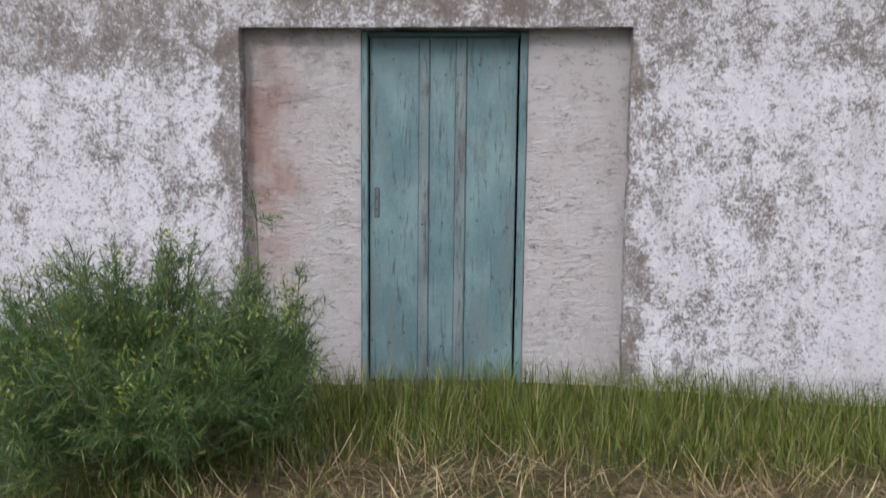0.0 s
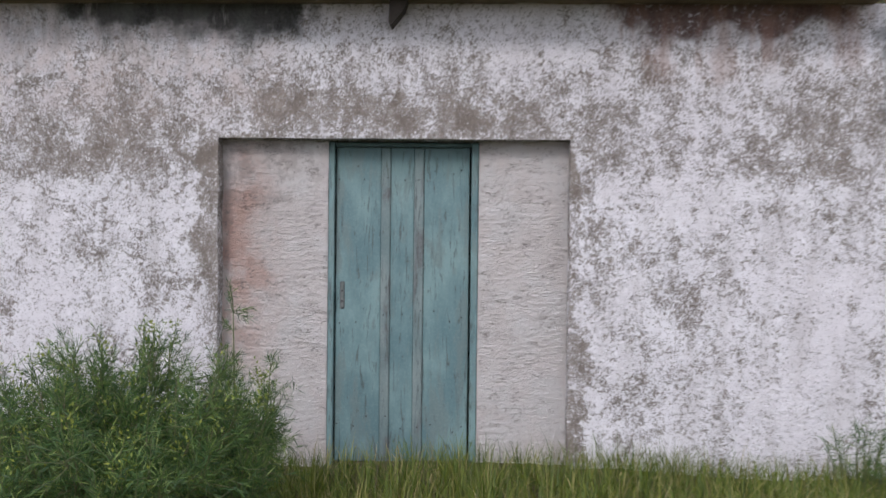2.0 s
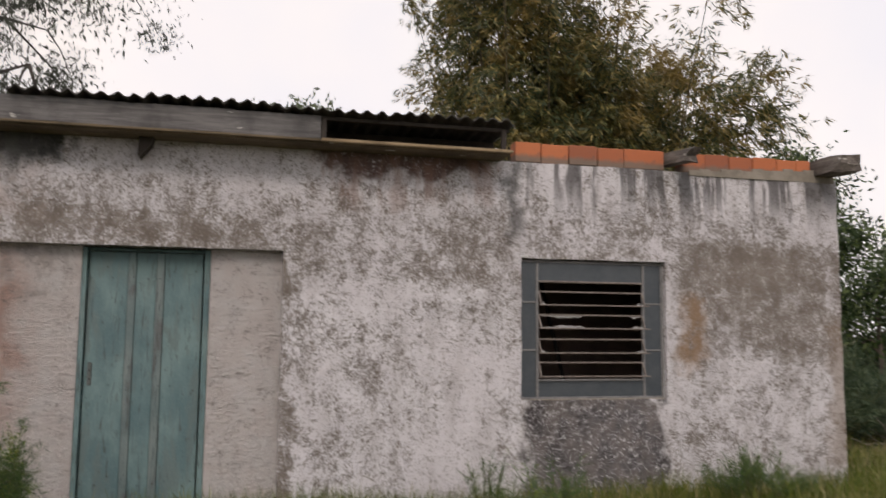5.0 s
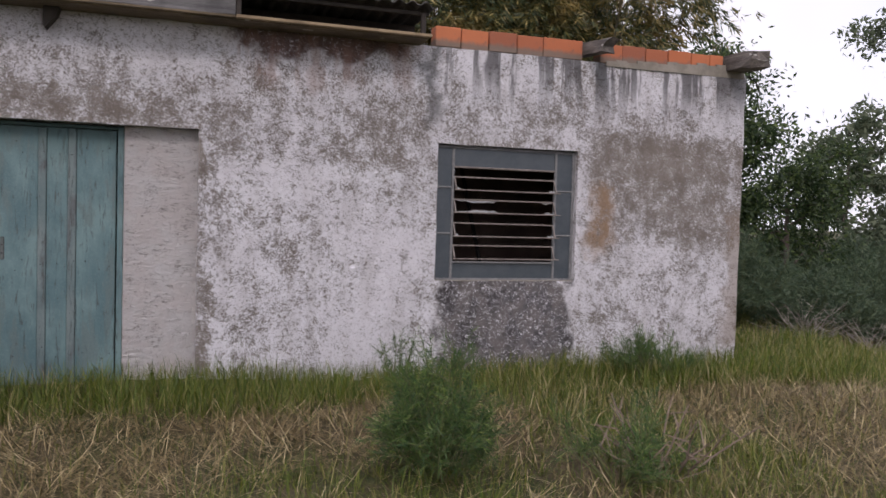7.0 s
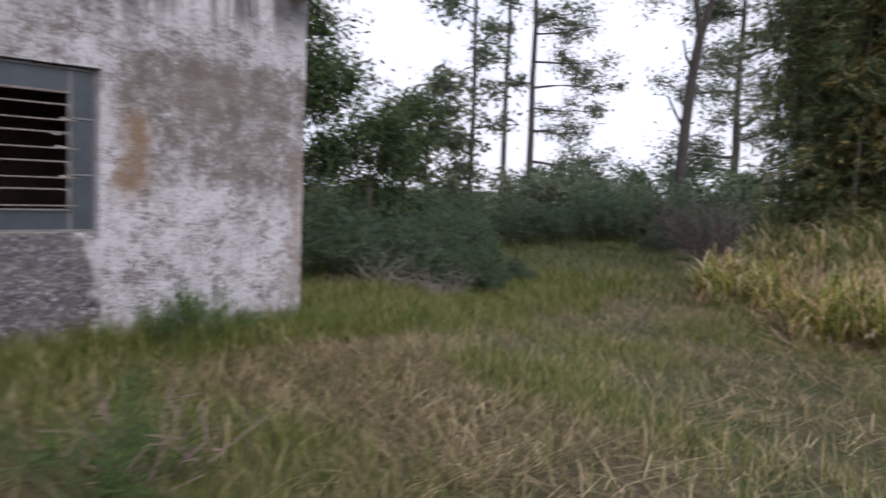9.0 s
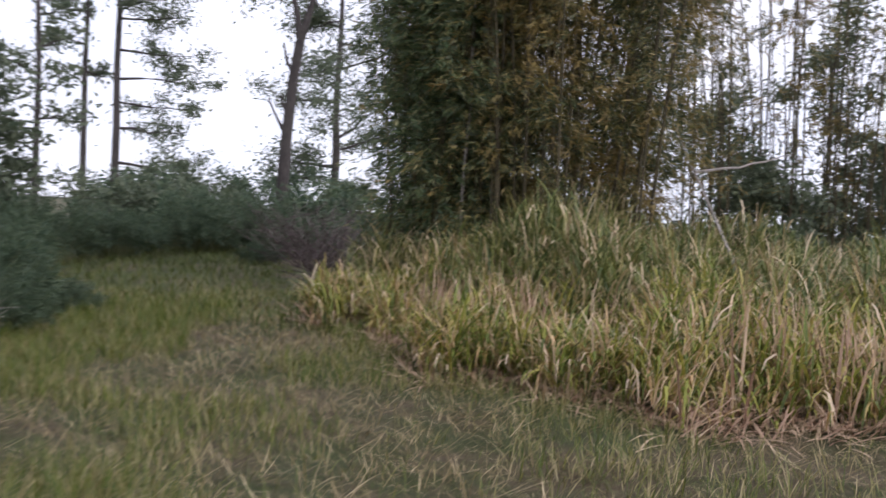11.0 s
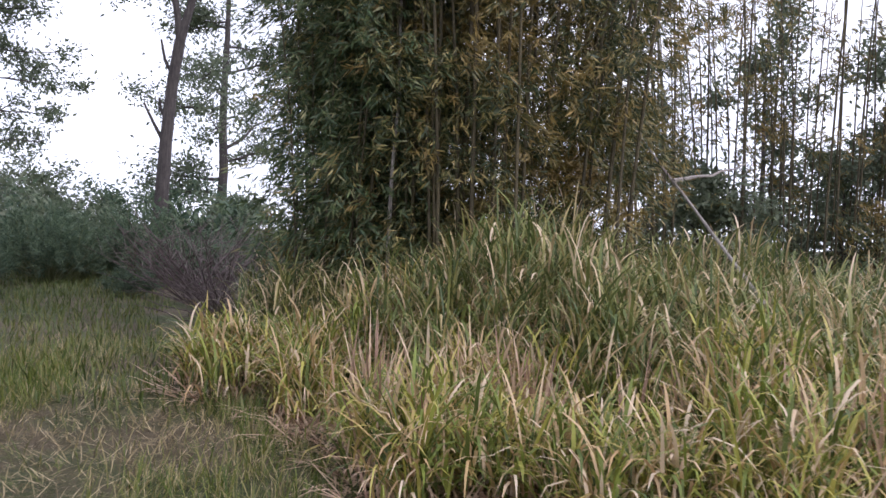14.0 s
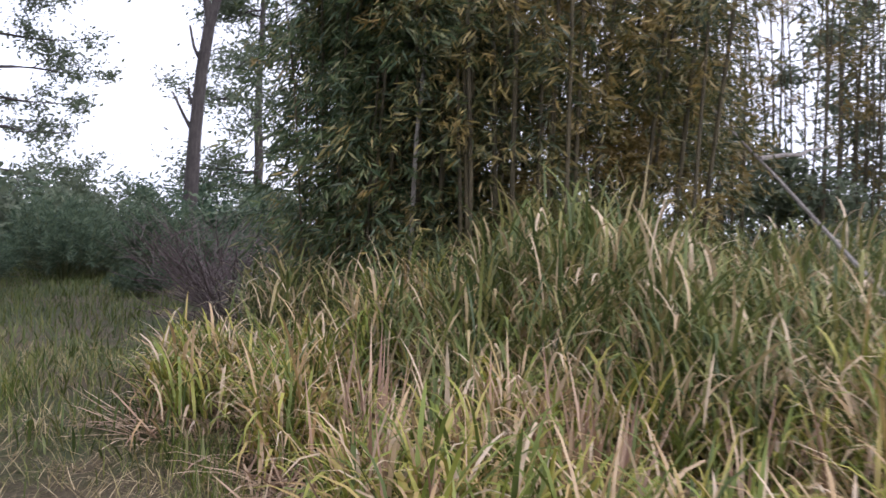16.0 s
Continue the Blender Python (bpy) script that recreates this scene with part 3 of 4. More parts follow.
def make_infill():
    def rough(x, z):
        """Horizontal trowel ridges and lumps of the coarse render."""
        return 0.008 * noise.noise(Vector((x * 4, z * 6, 1))) + 0.007 * noise.noise(Vector((x * 17, z * 42, 5))) + 0.004 * noise.noise(Vector((x * 45, z * 80, 9)))
    for name, x0, x1 in (("wall_infill_1", RX0 - 0.005, -0.817), ("wall_infill_2", 0.133, RX1 + 0.005)):
        bm = bmesh.new()
        nx, nz = 70, 230
        rows = [[bm.verts.new((x0 + (x1 - x0) * i / nx, FACE + 0.105 + rough(x0 + (x1 - x0) * i / nx, k * (RZ + 0.3) / nz), -0.3 + (RZ + 0.3) * k / nz)) for i in range(nx + 1)] for k in range(nz + 1)]
        for a, b in zip(rows, rows[1:]):
            for i in range(nx):
                bm.faces.new((a[i], a[i + 1], b[i + 1], b[i]))
        box(bm, x0, x1, FACE + 0.125, BACK - 0.01, -0.3, RZ)
        tagged(part(name, bm, INFILL), "rough off-white and pink render filling a wide old opening", "wall", kind="structure")


make_infill()


def make_door():
    door = tagged(new("door_1"), "closed faded teal wooden plank door in worn frame", "door", kind="structure")
    door.location = (-0.342, FACE + 0.11, 0.0)

    def piece(name, x0, x1, y0, y1, z0, z1, m, label="", bevel=0.004):
        return part(name, a_box(x0 + 0.342, x1 + 0.342, y0, y1, z0, z1, bevel=bevel), m, door, label)
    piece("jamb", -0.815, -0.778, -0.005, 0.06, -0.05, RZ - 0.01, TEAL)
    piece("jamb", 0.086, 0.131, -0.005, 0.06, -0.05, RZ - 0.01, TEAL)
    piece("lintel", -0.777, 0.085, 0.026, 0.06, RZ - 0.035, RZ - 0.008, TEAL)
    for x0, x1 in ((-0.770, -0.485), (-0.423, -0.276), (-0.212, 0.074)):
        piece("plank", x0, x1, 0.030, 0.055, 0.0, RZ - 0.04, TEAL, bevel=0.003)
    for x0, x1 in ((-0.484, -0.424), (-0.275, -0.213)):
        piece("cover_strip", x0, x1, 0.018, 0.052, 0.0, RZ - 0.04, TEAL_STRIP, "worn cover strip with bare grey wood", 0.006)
    plate = piece("lock_plate", -0.742, -0.712, 0.024, 0.032, 0.97, 1.145, LOCK, "tarnished metal lock plate", 0.006)
    for z in (1.085, 1.02):
        bm = bmesh.new()
        bmesh.ops.create_cone(bm, cap_ends=True, segments=12, radius1=0.0055, radius2=0.0055, depth=0.006, matrix=pose(-0.727 + 0.342, 0.0225, z, 90))
        part("keyhole", bm, HOLE, plate)
    rng = random.Random(4)
    for x in (-0.74, -0.65, -0.58, -0.455, -0.35, -0.245, -0.16, -0.03, 0.04):
        for z in (1.84, 0.92, 0.25):
            bm = bmesh.new()
            bmesh.ops.create_cone(bm, cap_ends=True, segments=8, radius1=0.005, radius2=0.003, depth=0.006,
                                  matrix=pose(x + 0.342 + rng.uniform(-0.02, 0.02), 0.016 if x in (-0.455, -0.245) else 0.028, z + rng.uniform(-0.06, 0.06), 90))
            part("nail", bm, HOLE, door)


make_door()


def make_window():
    window = tagged(new("window_1"), "louvred iron window with broken glass and slate-grey fixed panes", "window", kind="structure")
    y = FACE + 0.05
    window.location = (WX0, y, WZ0)
    w, h = WX1 - WX0, WZ1 - WZ0
    c0, c1, l0, l1 = 0.165, 1.165, 0.165, 1.01

    def piece(name, x0, x1, z0, z1, m, y0=0.0, y1=0.03, parent=window, label="", bevel=0.003):
        return part(name, a_box(x0, x1, y0, y1, z0, z1, bevel=bevel), m, parent, label)
    frame_bars = [(0.004, 0.022, 0.004, h - 0.004), (w - 0.026, w - 0.004, 0.004, h - 0.004), (c0 - 0.012, c0 + 0.010, 0.022, h - 0.03), (c1 - 0.010, c1 + 0.012, 0.022, h - 0.03)]
    for a in frame_bars:
        piece("window_frame", *a, IRON)
    piece("window_frame", 0.023, w - 0.027, 0.004, 0.021, IRON)
    piece("window_frame", 0.023, w - 0.027, h - 0.03, h - 0.01, IRON)
    for z in (0.42, 0.83):
        piece("glazing_bar", 0.023, c0 - 0.013, z - 0.007, z + 0.007, IRON)
        piece("glazing_bar", c1 + 0.013, w - 0.027, z - 0.007, z + 0.007, IRON)
    piece("glazing_bar", c0 + 0.011, c1 - 0.011, l1 - 0.008, l1 + 0.010, LOUVRE_IRON, -0.008, 0.03)
    piece("glazing_bar", c0 + 0.011, c1 - 0.011, l0 - 0.010, l0 + 0.006, IRON, 0.0, 0.03)
    for z0, z1 in ((0.022, 0.412), (0.428, 0.822), (0.838, h - 0.031)):
        piece("pane", 0.0235, c0 - 0.0135, z0, z1, SLATE, 0.010, 0.018, bevel=0.0)
        piece("pane", c1 + 0.0135, w - 0.0275, z0, z1, SLATE, 0.010, 0.018, bevel=0.0)
    piece("pane", c0 + 0.0115, c1 - 0.0115, l1 + 0.011, h - 0.031, SLATE, 0.010, 0.018, bevel=0.0)
    piece("pane", c0 + 0.0115, c1 - 0.0115, 0.022, l0 - 0.011, SLATE, 0.010, 0.018, bevel=0.0)
    rng = random.Random(9)
    for i, z in enumerate((0.255, 0.455, 0.665, 0.865)):
        # a louvre leans out at its foot
        top, foot, ty, fy = z + 0.058, z - 0.058, 0.012, -0.055
        bm = bmesh.new()
        box(bm, c0 + 0.012, c1 - 0.012, ty - 0.007, ty + 0.007, top - 0.007, top + 0.007, bevel=0.002)
        louvre = part("louvre", bm, LOUVRE_IRON, window, "dusty tilted louvre frame")
        part("louvre_bar", a_box(c0 - 0.006, c1 + 0.03, fy - 0.008, fy + 0.006, foot - 0.006, foot + 0.006, bevel=0.002), LOUVRE_IRON, louvre)
        for x in (c0 + 0.014, c1 - 0.014):
            bm = bmesh.new()
            tube(bm, [Vector((x, ty, top)), Vector((x, fy, foot))], [0.008, 0.008], 4)
            part("louvre_arm", bm, LOUVRE_IRON, louvre)
        if i in (1, 2, 3):
            bm = bmesh.new()
            for x0, x1 in ((c0 + 0.03, c0 + 0.42), (c1 - 0.14, c1 - 0.03)) if i == 2 else ((c1 - 0.09, c1 - 0.03), (c0 + 0.02, c0 + 0.05)):
                k = 9
                line = [(x0 + (x1 - x0) * j / k, rng.uniform(0.15, 0.5) if j not in (0, k) else 0.1) for j in range(k + 1)]
                for end in ((0, 1) if i == 2 else (0,)):
                    low = [bm.verts.new((x, fy + (ty - fy) * end, foot + (top - foot) * end)) for x, _ in line]
                    up = [bm.verts.new((x, fy + (ty - fy) * abs(end - f * 0.55), foot + (top - foot) * abs(end - f * 0.55))) for x, f in line]
                    for j in range(k):
                        bm.faces.new((low[j], low[j + 1], up[j + 1], up[j]))
            bmesh.ops.solidify(bm, geom=bm.faces[:], thickness=0.003)
            part("glass_shard", bm, SHARD, louvre, "jagged remains of dirty glass")
    for x0, x1 in ((3.35, 3.75), (3.15, 3.4)):
        bm = bmesh.new()
        tube(bm, [Vector((x0, 6.2, 2.6)), Vector((x1, 5.6, 0.02))], [0.02, 0.022], 7)
        tagged(part("leaning_pole", bm, DARK_WOOD), "dark pole leaning inside the room behind louvres", "pole")


make_window()
tagged(part("window_sill", a_box(WX0 + 0.012, WX1 - 0.012, FACE + 0.01, BACK, WZ0 - 0.006, WZ0 + 0.006, bevel=0.002), CONCRETE), "grey cement sill under louvred window", "sill", kind="structure")


# ---------------------------------------------------------------- eaves and roof
def corrugated(name, x0, x1, y0, z0, y1, z1, seed):
    bm = bmesh.new()
    rng = random.Random(seed)
    n = int((x1 - x0) / 0.019)
    rows = []
    for y, z, lift in ((y0, z0, 0), (y1, z1, 0), (y1, z1, -0.008), (y0, z0, -0.008)):
        row = []
        for i in range(n + 1):
            x = x0 + (x1 - x0) * i / n
            step = 0.016 if int((x - x0) / 0.95) % 2 else 0.0
            rough = rng.uniform(-0.005, 0.005)
            row.append(bm.verts.new((x, y + rng.uniform(-0.008, 0.008), z + step + lift + rough + 0.017 * math.sin(2 * math.pi * x / 0.115))))
        rows.append(row)
    for a, b in zip(rows, rows[1:] + rows[:1]):
        for i in range(n):
            bm.faces.new((a[i], a[i + 1], b[i + 1], b[i]))
    return tagged(part(name, bm, SHEET), "dark lichened corrugated fibre-cement roof sheets", "roof", kind="structure")


corrugated("roof_1", LEFT - 0.1, -2.33, 4.17, 3.125, 9.9, 3.0, 2)
corrugated("roof_2", -1.30, 2.52, 4.13, 3.115, 9.9, 3.0, 3)
tagged(part("roof_3", a_box(2.62, RIGHT - 0.03, BACK + 0.2, DEEP + 0.3, TOP + 0.02, TOP + 0.04), SHEET), "low dark roof sheets behind brick course", "roof", kind="structure")
fascia = bmesh.new()
sections = []
for i in range(36):
    x, w = LEFT + (0.94 - LEFT) * i / 35, 0.004 * math.sin(i * 1.3) + 0.003 * math.sin(i * 3.1)
    sections.append([fascia.verts.new((x, y + w, z + w)) for y, z in ((4.20, 2.896), (4.20, 3.078), (4.225, 3.078), (4.225, 2.896))])
for a, c in zip(sections, sections[1:]):
    for k in range(4):
        fascia.faces.new((a[k], a[(k + 1) % 4], c[(k + 1) % 4], c[k]))
fascia.faces.new(sections[0])
fascia.faces.new(sections[-1])
tagged(part("fascia_board", fascia, GREY_WOOD), "long grey weathered fascia board with flaked paint", "fascia", kind="structure")
tagged(part("soffit_board", a_box(LEFT, 2.50, 4.195, 4.50, 2.862, 2.890, bevel=0.004), TAN_WOOD), "stained brown eaves board along wall top", "soffit", kind="structure")
tagged(part("soffit_lip", a_box(LEFT, 0.94, 4.165, 4.193, 2.868, 2.888, bevel=0.004), TAN_WOOD), "thin chipped wooden lip along eaves", "trim", kind="structure")
tagged(part("soffit_lip", a_box(0.943, 2.51, 4.150, 4.193, 2.866, 2.892, bevel=0.004), LIT_LIP_WOOD), "thin tan wooden lip, coloured lighter as lit, under open eaves", "trim", kind="structure")
for x in (0.965, 2.45):
    tagged(part("eaves_post", a_box(x - 0.02, x + 0.02, 4.21, 4.25, 2.892, 3.075, bevel=0.004), DARK_WOOD), "short dark post between eaves board and roof", "post")
# near-black sheet and batten stand in for the shade inside the open eaves
tagged(part("eaves_back", a_box(0.95, 2.5, BACK + 0.006, BACK + 0.03, TOP + 0.004, 3.07), DARK_WOOD), "boards coloured near black for the shade deep in the open eaves", "trim", kind="structure")
tagged(part("purlin", a_box(0.9, 2.5, 4.23, 4.27, 3.055, 3.085, bevel=0.004), DARK_WOOD), "near-black batten in the painted shade under the roof edge", "trim", kind="structure")


def make_bracket():
    bm = bmesh.new()
    pts = [(-0.42, 2.866), (-0.31, 2.866), (-0.33, 2.80), (-0.41, 2.70), (-0.425, 2.72)]
    a = [bm.verts.new((x, 4.36, z)) for x, z in pts]
    b = [bm.verts.new((x, 4.47, z)) for x, z in pts]
    bm.faces.new(a)
    bm.faces.new(b[::-1])
    for i in range(5):
        bm.faces.new((a[i], b[i], b[(i + 1) % 5], a[(i + 1) % 5]))
    tagged(part("broken_bracket", bm, DARK_WOOD), "rotten dark wooden bracket under eaves board", "bracket")


make_bracket()


def make_rafter(x, y0, y1, z0, z1, w, h, label, seed):
    rng = random.Random(seed)
    bm = bmesh.new()
    rows = []
    for k in range(7):
        f = k / 6
        y, z = y0 + (y1 - y0) * f, z0 + (z1 - z0) * f
        e = 0.014 if k in (0, 1) else 0.006
        rows.append([bm.verts.new((x + sx * w / 2 + rng.uniform(-e, e), y + (rng.uniform(-0.05, 0.04) if k == 0 else 0), z + sz * h / 2 + rng.uniform(-e, e))) for sx, sz in ((-1, -1), (0, -1.05), (1, -1), (1.04, 0), (1, 1), (0, 1.05), (-1, 1), (-1.04, 0))])
    for a, b in zip(rows, rows[1:]):
        for i in range(8):
            bm.faces.new((a[i], a[(i + 1) % 8], b[(i + 1) % 8], b[i]))
    bm.faces.new(rows[0])
    bm.faces.new(rows[-1])
    tagged(part("rafter_stub", bm, STUB_WOOD), label, "rafter")


make_rafter(4.16, 4.16, 4.9, 2.955, 3.03, 0.12, 0.11, "splintered grey rafter stub between clay bricks", 1)
make_rafter(5.72, 4.10, 4.9, 2.965, 2.99, 0.20, 0.15, "cracked grey rafter stub over house corner", 2)


def make_bricks():
    """Hollow clay bricks, one course along the top of the wall."""
    spans = [(2.64, 2.87), (2.88, 3.13), (3.14, 3.40), (3.41, 3.66), (3.67, 4.06), (4.24, 4.47), (4.48, 4.72), (4.73, 4.97), (4.98, 5.22), (5.23, 5.44), (5.45, 5.60)]
    for i, (x0, x1) in enumerate(spans):
        ob = part("brick", a_box(-(x1 - x0) / 2, (x1 - x0) / 2, -0.07, 0.07, 0.0, 0.175, bevel=0.005), BRICK, front_wall)
        ob.location = ((x0 + x1) / 2, FACE + 0.072 + 0.006 * math.sin(i * 2.1), TOP + 0.004 - 0.006 * (i % 2))
        ob.rotation_euler = (0, 0.012 * math.sin(i * 1.7), 0.02 * math.sin(i * 2.9))
    bm = bmesh.new()
    for i in range(14):
        x0, x1 = 4.3 + 0.11 * i, 4.3 + 0.11 * (i + 1)
        box(bm, x0, x1, FACE - 0.012, FACE + 0.02, TOP - 0.03, TOP + 0.02 + 0.006 * i + 0.012 * math.sin(i * 2.3))
    tagged(part("mortar_fillet", bm, CONCRETE, front_wall), "grey mortar smeared over brick feet")


make_bricks()
bm = bmesh.new()
tube(bm, [Vector((5.84, 4.42, 2.86)), Vector((5.93, 4.40, 2.80)), Vector((5.985, 4.40, 2.70))], [0.008, 0.007, 0.005], 6)
tagged(part("bent_wire", bm, DARK_WOOD), "bent dark wire hanging from corner rafter", "wire")


# ---------------------------------------------------------------- plants: kinds
def make_fennel(name, spread, height, stems, per, seed, label, category="bush", foliage=FENNEL, buds=True, leaf=0.07, wide=0.0036, plume=0.17):
    """A feathery bush: arching stems, each with leafy plumes set all round with thread-like leaflets."""
    rng = np.random.default_rng(seed)
    r = random.Random(seed)
    bush = tagged(new(name), label, category)
    bm = bmesh.new()
    at, ways, tips = [], [], []
    each = 30
    for i in range(stems):
        a = r.uniform(0, 2 * math.pi)
        out = spread * math.sqrt(r.uniform(0.0, 1.0))
        tall = height * r.uniform(0.45, 1.0) * math.sqrt(max(0.08, 1.0 - 0.85 * (out / spread) ** 2))
        foot = Vector((0.2 * out * math.cos(a), 0.2 * out * math.sin(a), -0.03))
        tip = Vector((out * math.cos(a), out * math.sin(a), tall))
        mid = foot.lerp(tip, 0.5) + Vector((0.12 * math.cos(a), 0.12 * math.sin(a), 0.10)) * spread
        line = [foot, foot.lerp(mid, 0.6), mid, mid.lerp(tip, 0.55), tip]
        tube(bm, line, [0.008, 0.007, 0.006, 0.004, 0.002], 4)
        tips.append(tip)
        n = max(2, per // each)
        f = rng.uniform(0.25, 1.0, n) ** 0.75 * 4
        f[0] = 3.7
        k = np.minimum(f.astype(int), 3)
        pts = np.array([tuple(p) for p in line])
        base = pts[k] + (pts[k + 1] - pts[k]) * (f - k)[:, None]
        axis = rng.normal(0, 0.8, (n, 3)) + np.array([0.5 * math.cos(a), 0.5 * math.sin(a), 0.75])
        axis[0] = (0.25 * math.cos(a), 0.25 * math.sin(a), 1.0)
        axis /= np.linalg.norm(axis, axis=1)[:, None]
        along = np.tile(np.linspace(0.1, 1.0, each), n)[:, None] * plume * rng.uniform(0.6, 1.25, (n, 1)).repeat(each, 0)
        big = axis.repeat(each, 0)
        at.append(base.repeat(each, 0) + big * along)
        ways.append(big * 0.75 + rng.normal(0, 0.62, (n * each, 3)))
        for q, w in zip(base, axis):
            tube(bm, [Vector(q), Vector(q + w * plume)], [0.0025, 0.001], 3)
    at, ways = np.concatenate(at), np.concatenate(ways)
    at[:, 2] = np.maximum(at[:, 2], 0.01)
    n = len(at)
    me = leaves("foliage", at, ways, rng.uniform(0.5, 1.2, n) * leaf, np.full(n, wide) * rng.uniform(0.7, 1.4, n), rng)
    tagged(part("stem", bm, STEM, bush), kind="stuff")
    tagged(part("foliage", me, foliage, bush), kind="stuff")
    if buds:
        m = 8 * len(tips)
        which = rng.integers(0, len(tips), m) // 3 * 3
        c = np.array([tuple(p) for p in tips])[which] + rng.normal(0, 0.03, (m, 3)) + np.array([0, 0, 0.12])
        tagged(part("flower_head", leaves("flower_head", c, rng.normal(size=(m, 3)) + np.array([0, 0, 1.0]), np.full(m, 0.022), np.full(m, 0.010), rng), FENNEL_TIP, bush, "tiny yellow-green buds"), kind="stuff")
    return bush


def make_tree(name, base, height, trunk, crown_from, crown_wide, leaf_count, leaf, material, seed, label, lean=(0, 0), limbs=12, clump=0.5, droop=0.0, bark=BARK, one_side=None, limb_up=0.35):
    """A tree: tapered trunk, limbs that fork, and clumps of leaves round the twigs."""
    r = random.Random(seed)
    rng = np.random.default_rng(seed)
    tree = tagged(new(name), label, "tree")
    tree.location = (*base, soil(*base))
    bm = bmesh.new()
    steps = 8
    axis = []
    for i in range(steps + 1):
        f = i / steps
        axis.append(Vector((lean[0] * f * f + r.uniform(-1, 1) * 0.02 * height * f * (1 - f), lean[1] * f * f + r.uniform(-1, 1) * 0.02 * height * f * (1 - f), height * f - 0.1)))
    tube(bm, axis, [trunk * (1 - 0.8 * i / steps) for i in range(steps + 1)], 9)
    part("trunk", bm, bark, tree)
    centres = []
    for i in range(limbs):
        limb_bm = bmesh.new()
        f = crown_from + (1 - crown_from) * (i + r.uniform(0, 0.8)) / limbs
        k = min(int(f * steps), steps - 1)
        foot = axis[k].lerp(axis[k + 1], f * steps - k)
        a = r.uniform(0, 2 * math.pi) if one_side is None else one_side + r.uniform(-1.0, 1.0)
        reach = crown_wide * (0.45 + 0.55 * math.sin(math.pi * min(1.0, (f - crown_from) / (1 - crown_from) * 0.8 + 0.25))) * r.uniform(0.7, 1.1)
        tip = foot + Vector((reach * math.cos(a), reach * math.sin(a), reach * limb_up * r.uniform(-0.4, 1.9)))
        line = bent_line(r, foot, tip, 4, 0.07 * reach)
        rad = trunk * (1 - 0.8 * f) * 0.45
        tube(limb_bm, line, [rad * (1 - 0.85 * j / 4) + 0.004 for j in range(5)], 5)
        for j in range(5):
            s = line[r.randint(2, 4)]
            e = s + Vector((r.uniform(-1, 1), r.uniform(-1, 1), r.uniform(-0.3 - droop, 0.7 - droop))) * reach * 0.4
            tube(limb_bm, [s, s.lerp(e, 0.5) + Vector((0, 0, 0.03 * reach)), e], [rad * 0.3 + 0.003, rad * 0.2 + 0.002, 0.003], 4)
            centres += [s.lerp(e, 0.6), e]
        part("limb", limb_bm, bark, tree)
    if leaf_count:
        c = np.array([tuple(p) for p in centres])
        which = rng.integers(0, len(c), leaf_count)
        spot = c[which] + rng.normal(0, clump, (leaf_count, 3)) * np.array([1, 1, 0.7]) * rng.uniform(0.3, 1.0, (len(c), 1))[which]
        way = rng.normal(size=(leaf_count, 3)) + np.array([0, 0, -droop * 2.5])
        size = rng.uniform(0.6, 1.3, leaf_count) * leaf
        part("crown", leaves("crown", spot, way, size, size * (0.26 if droop else 0.42), rng), material, tree)
    return tree


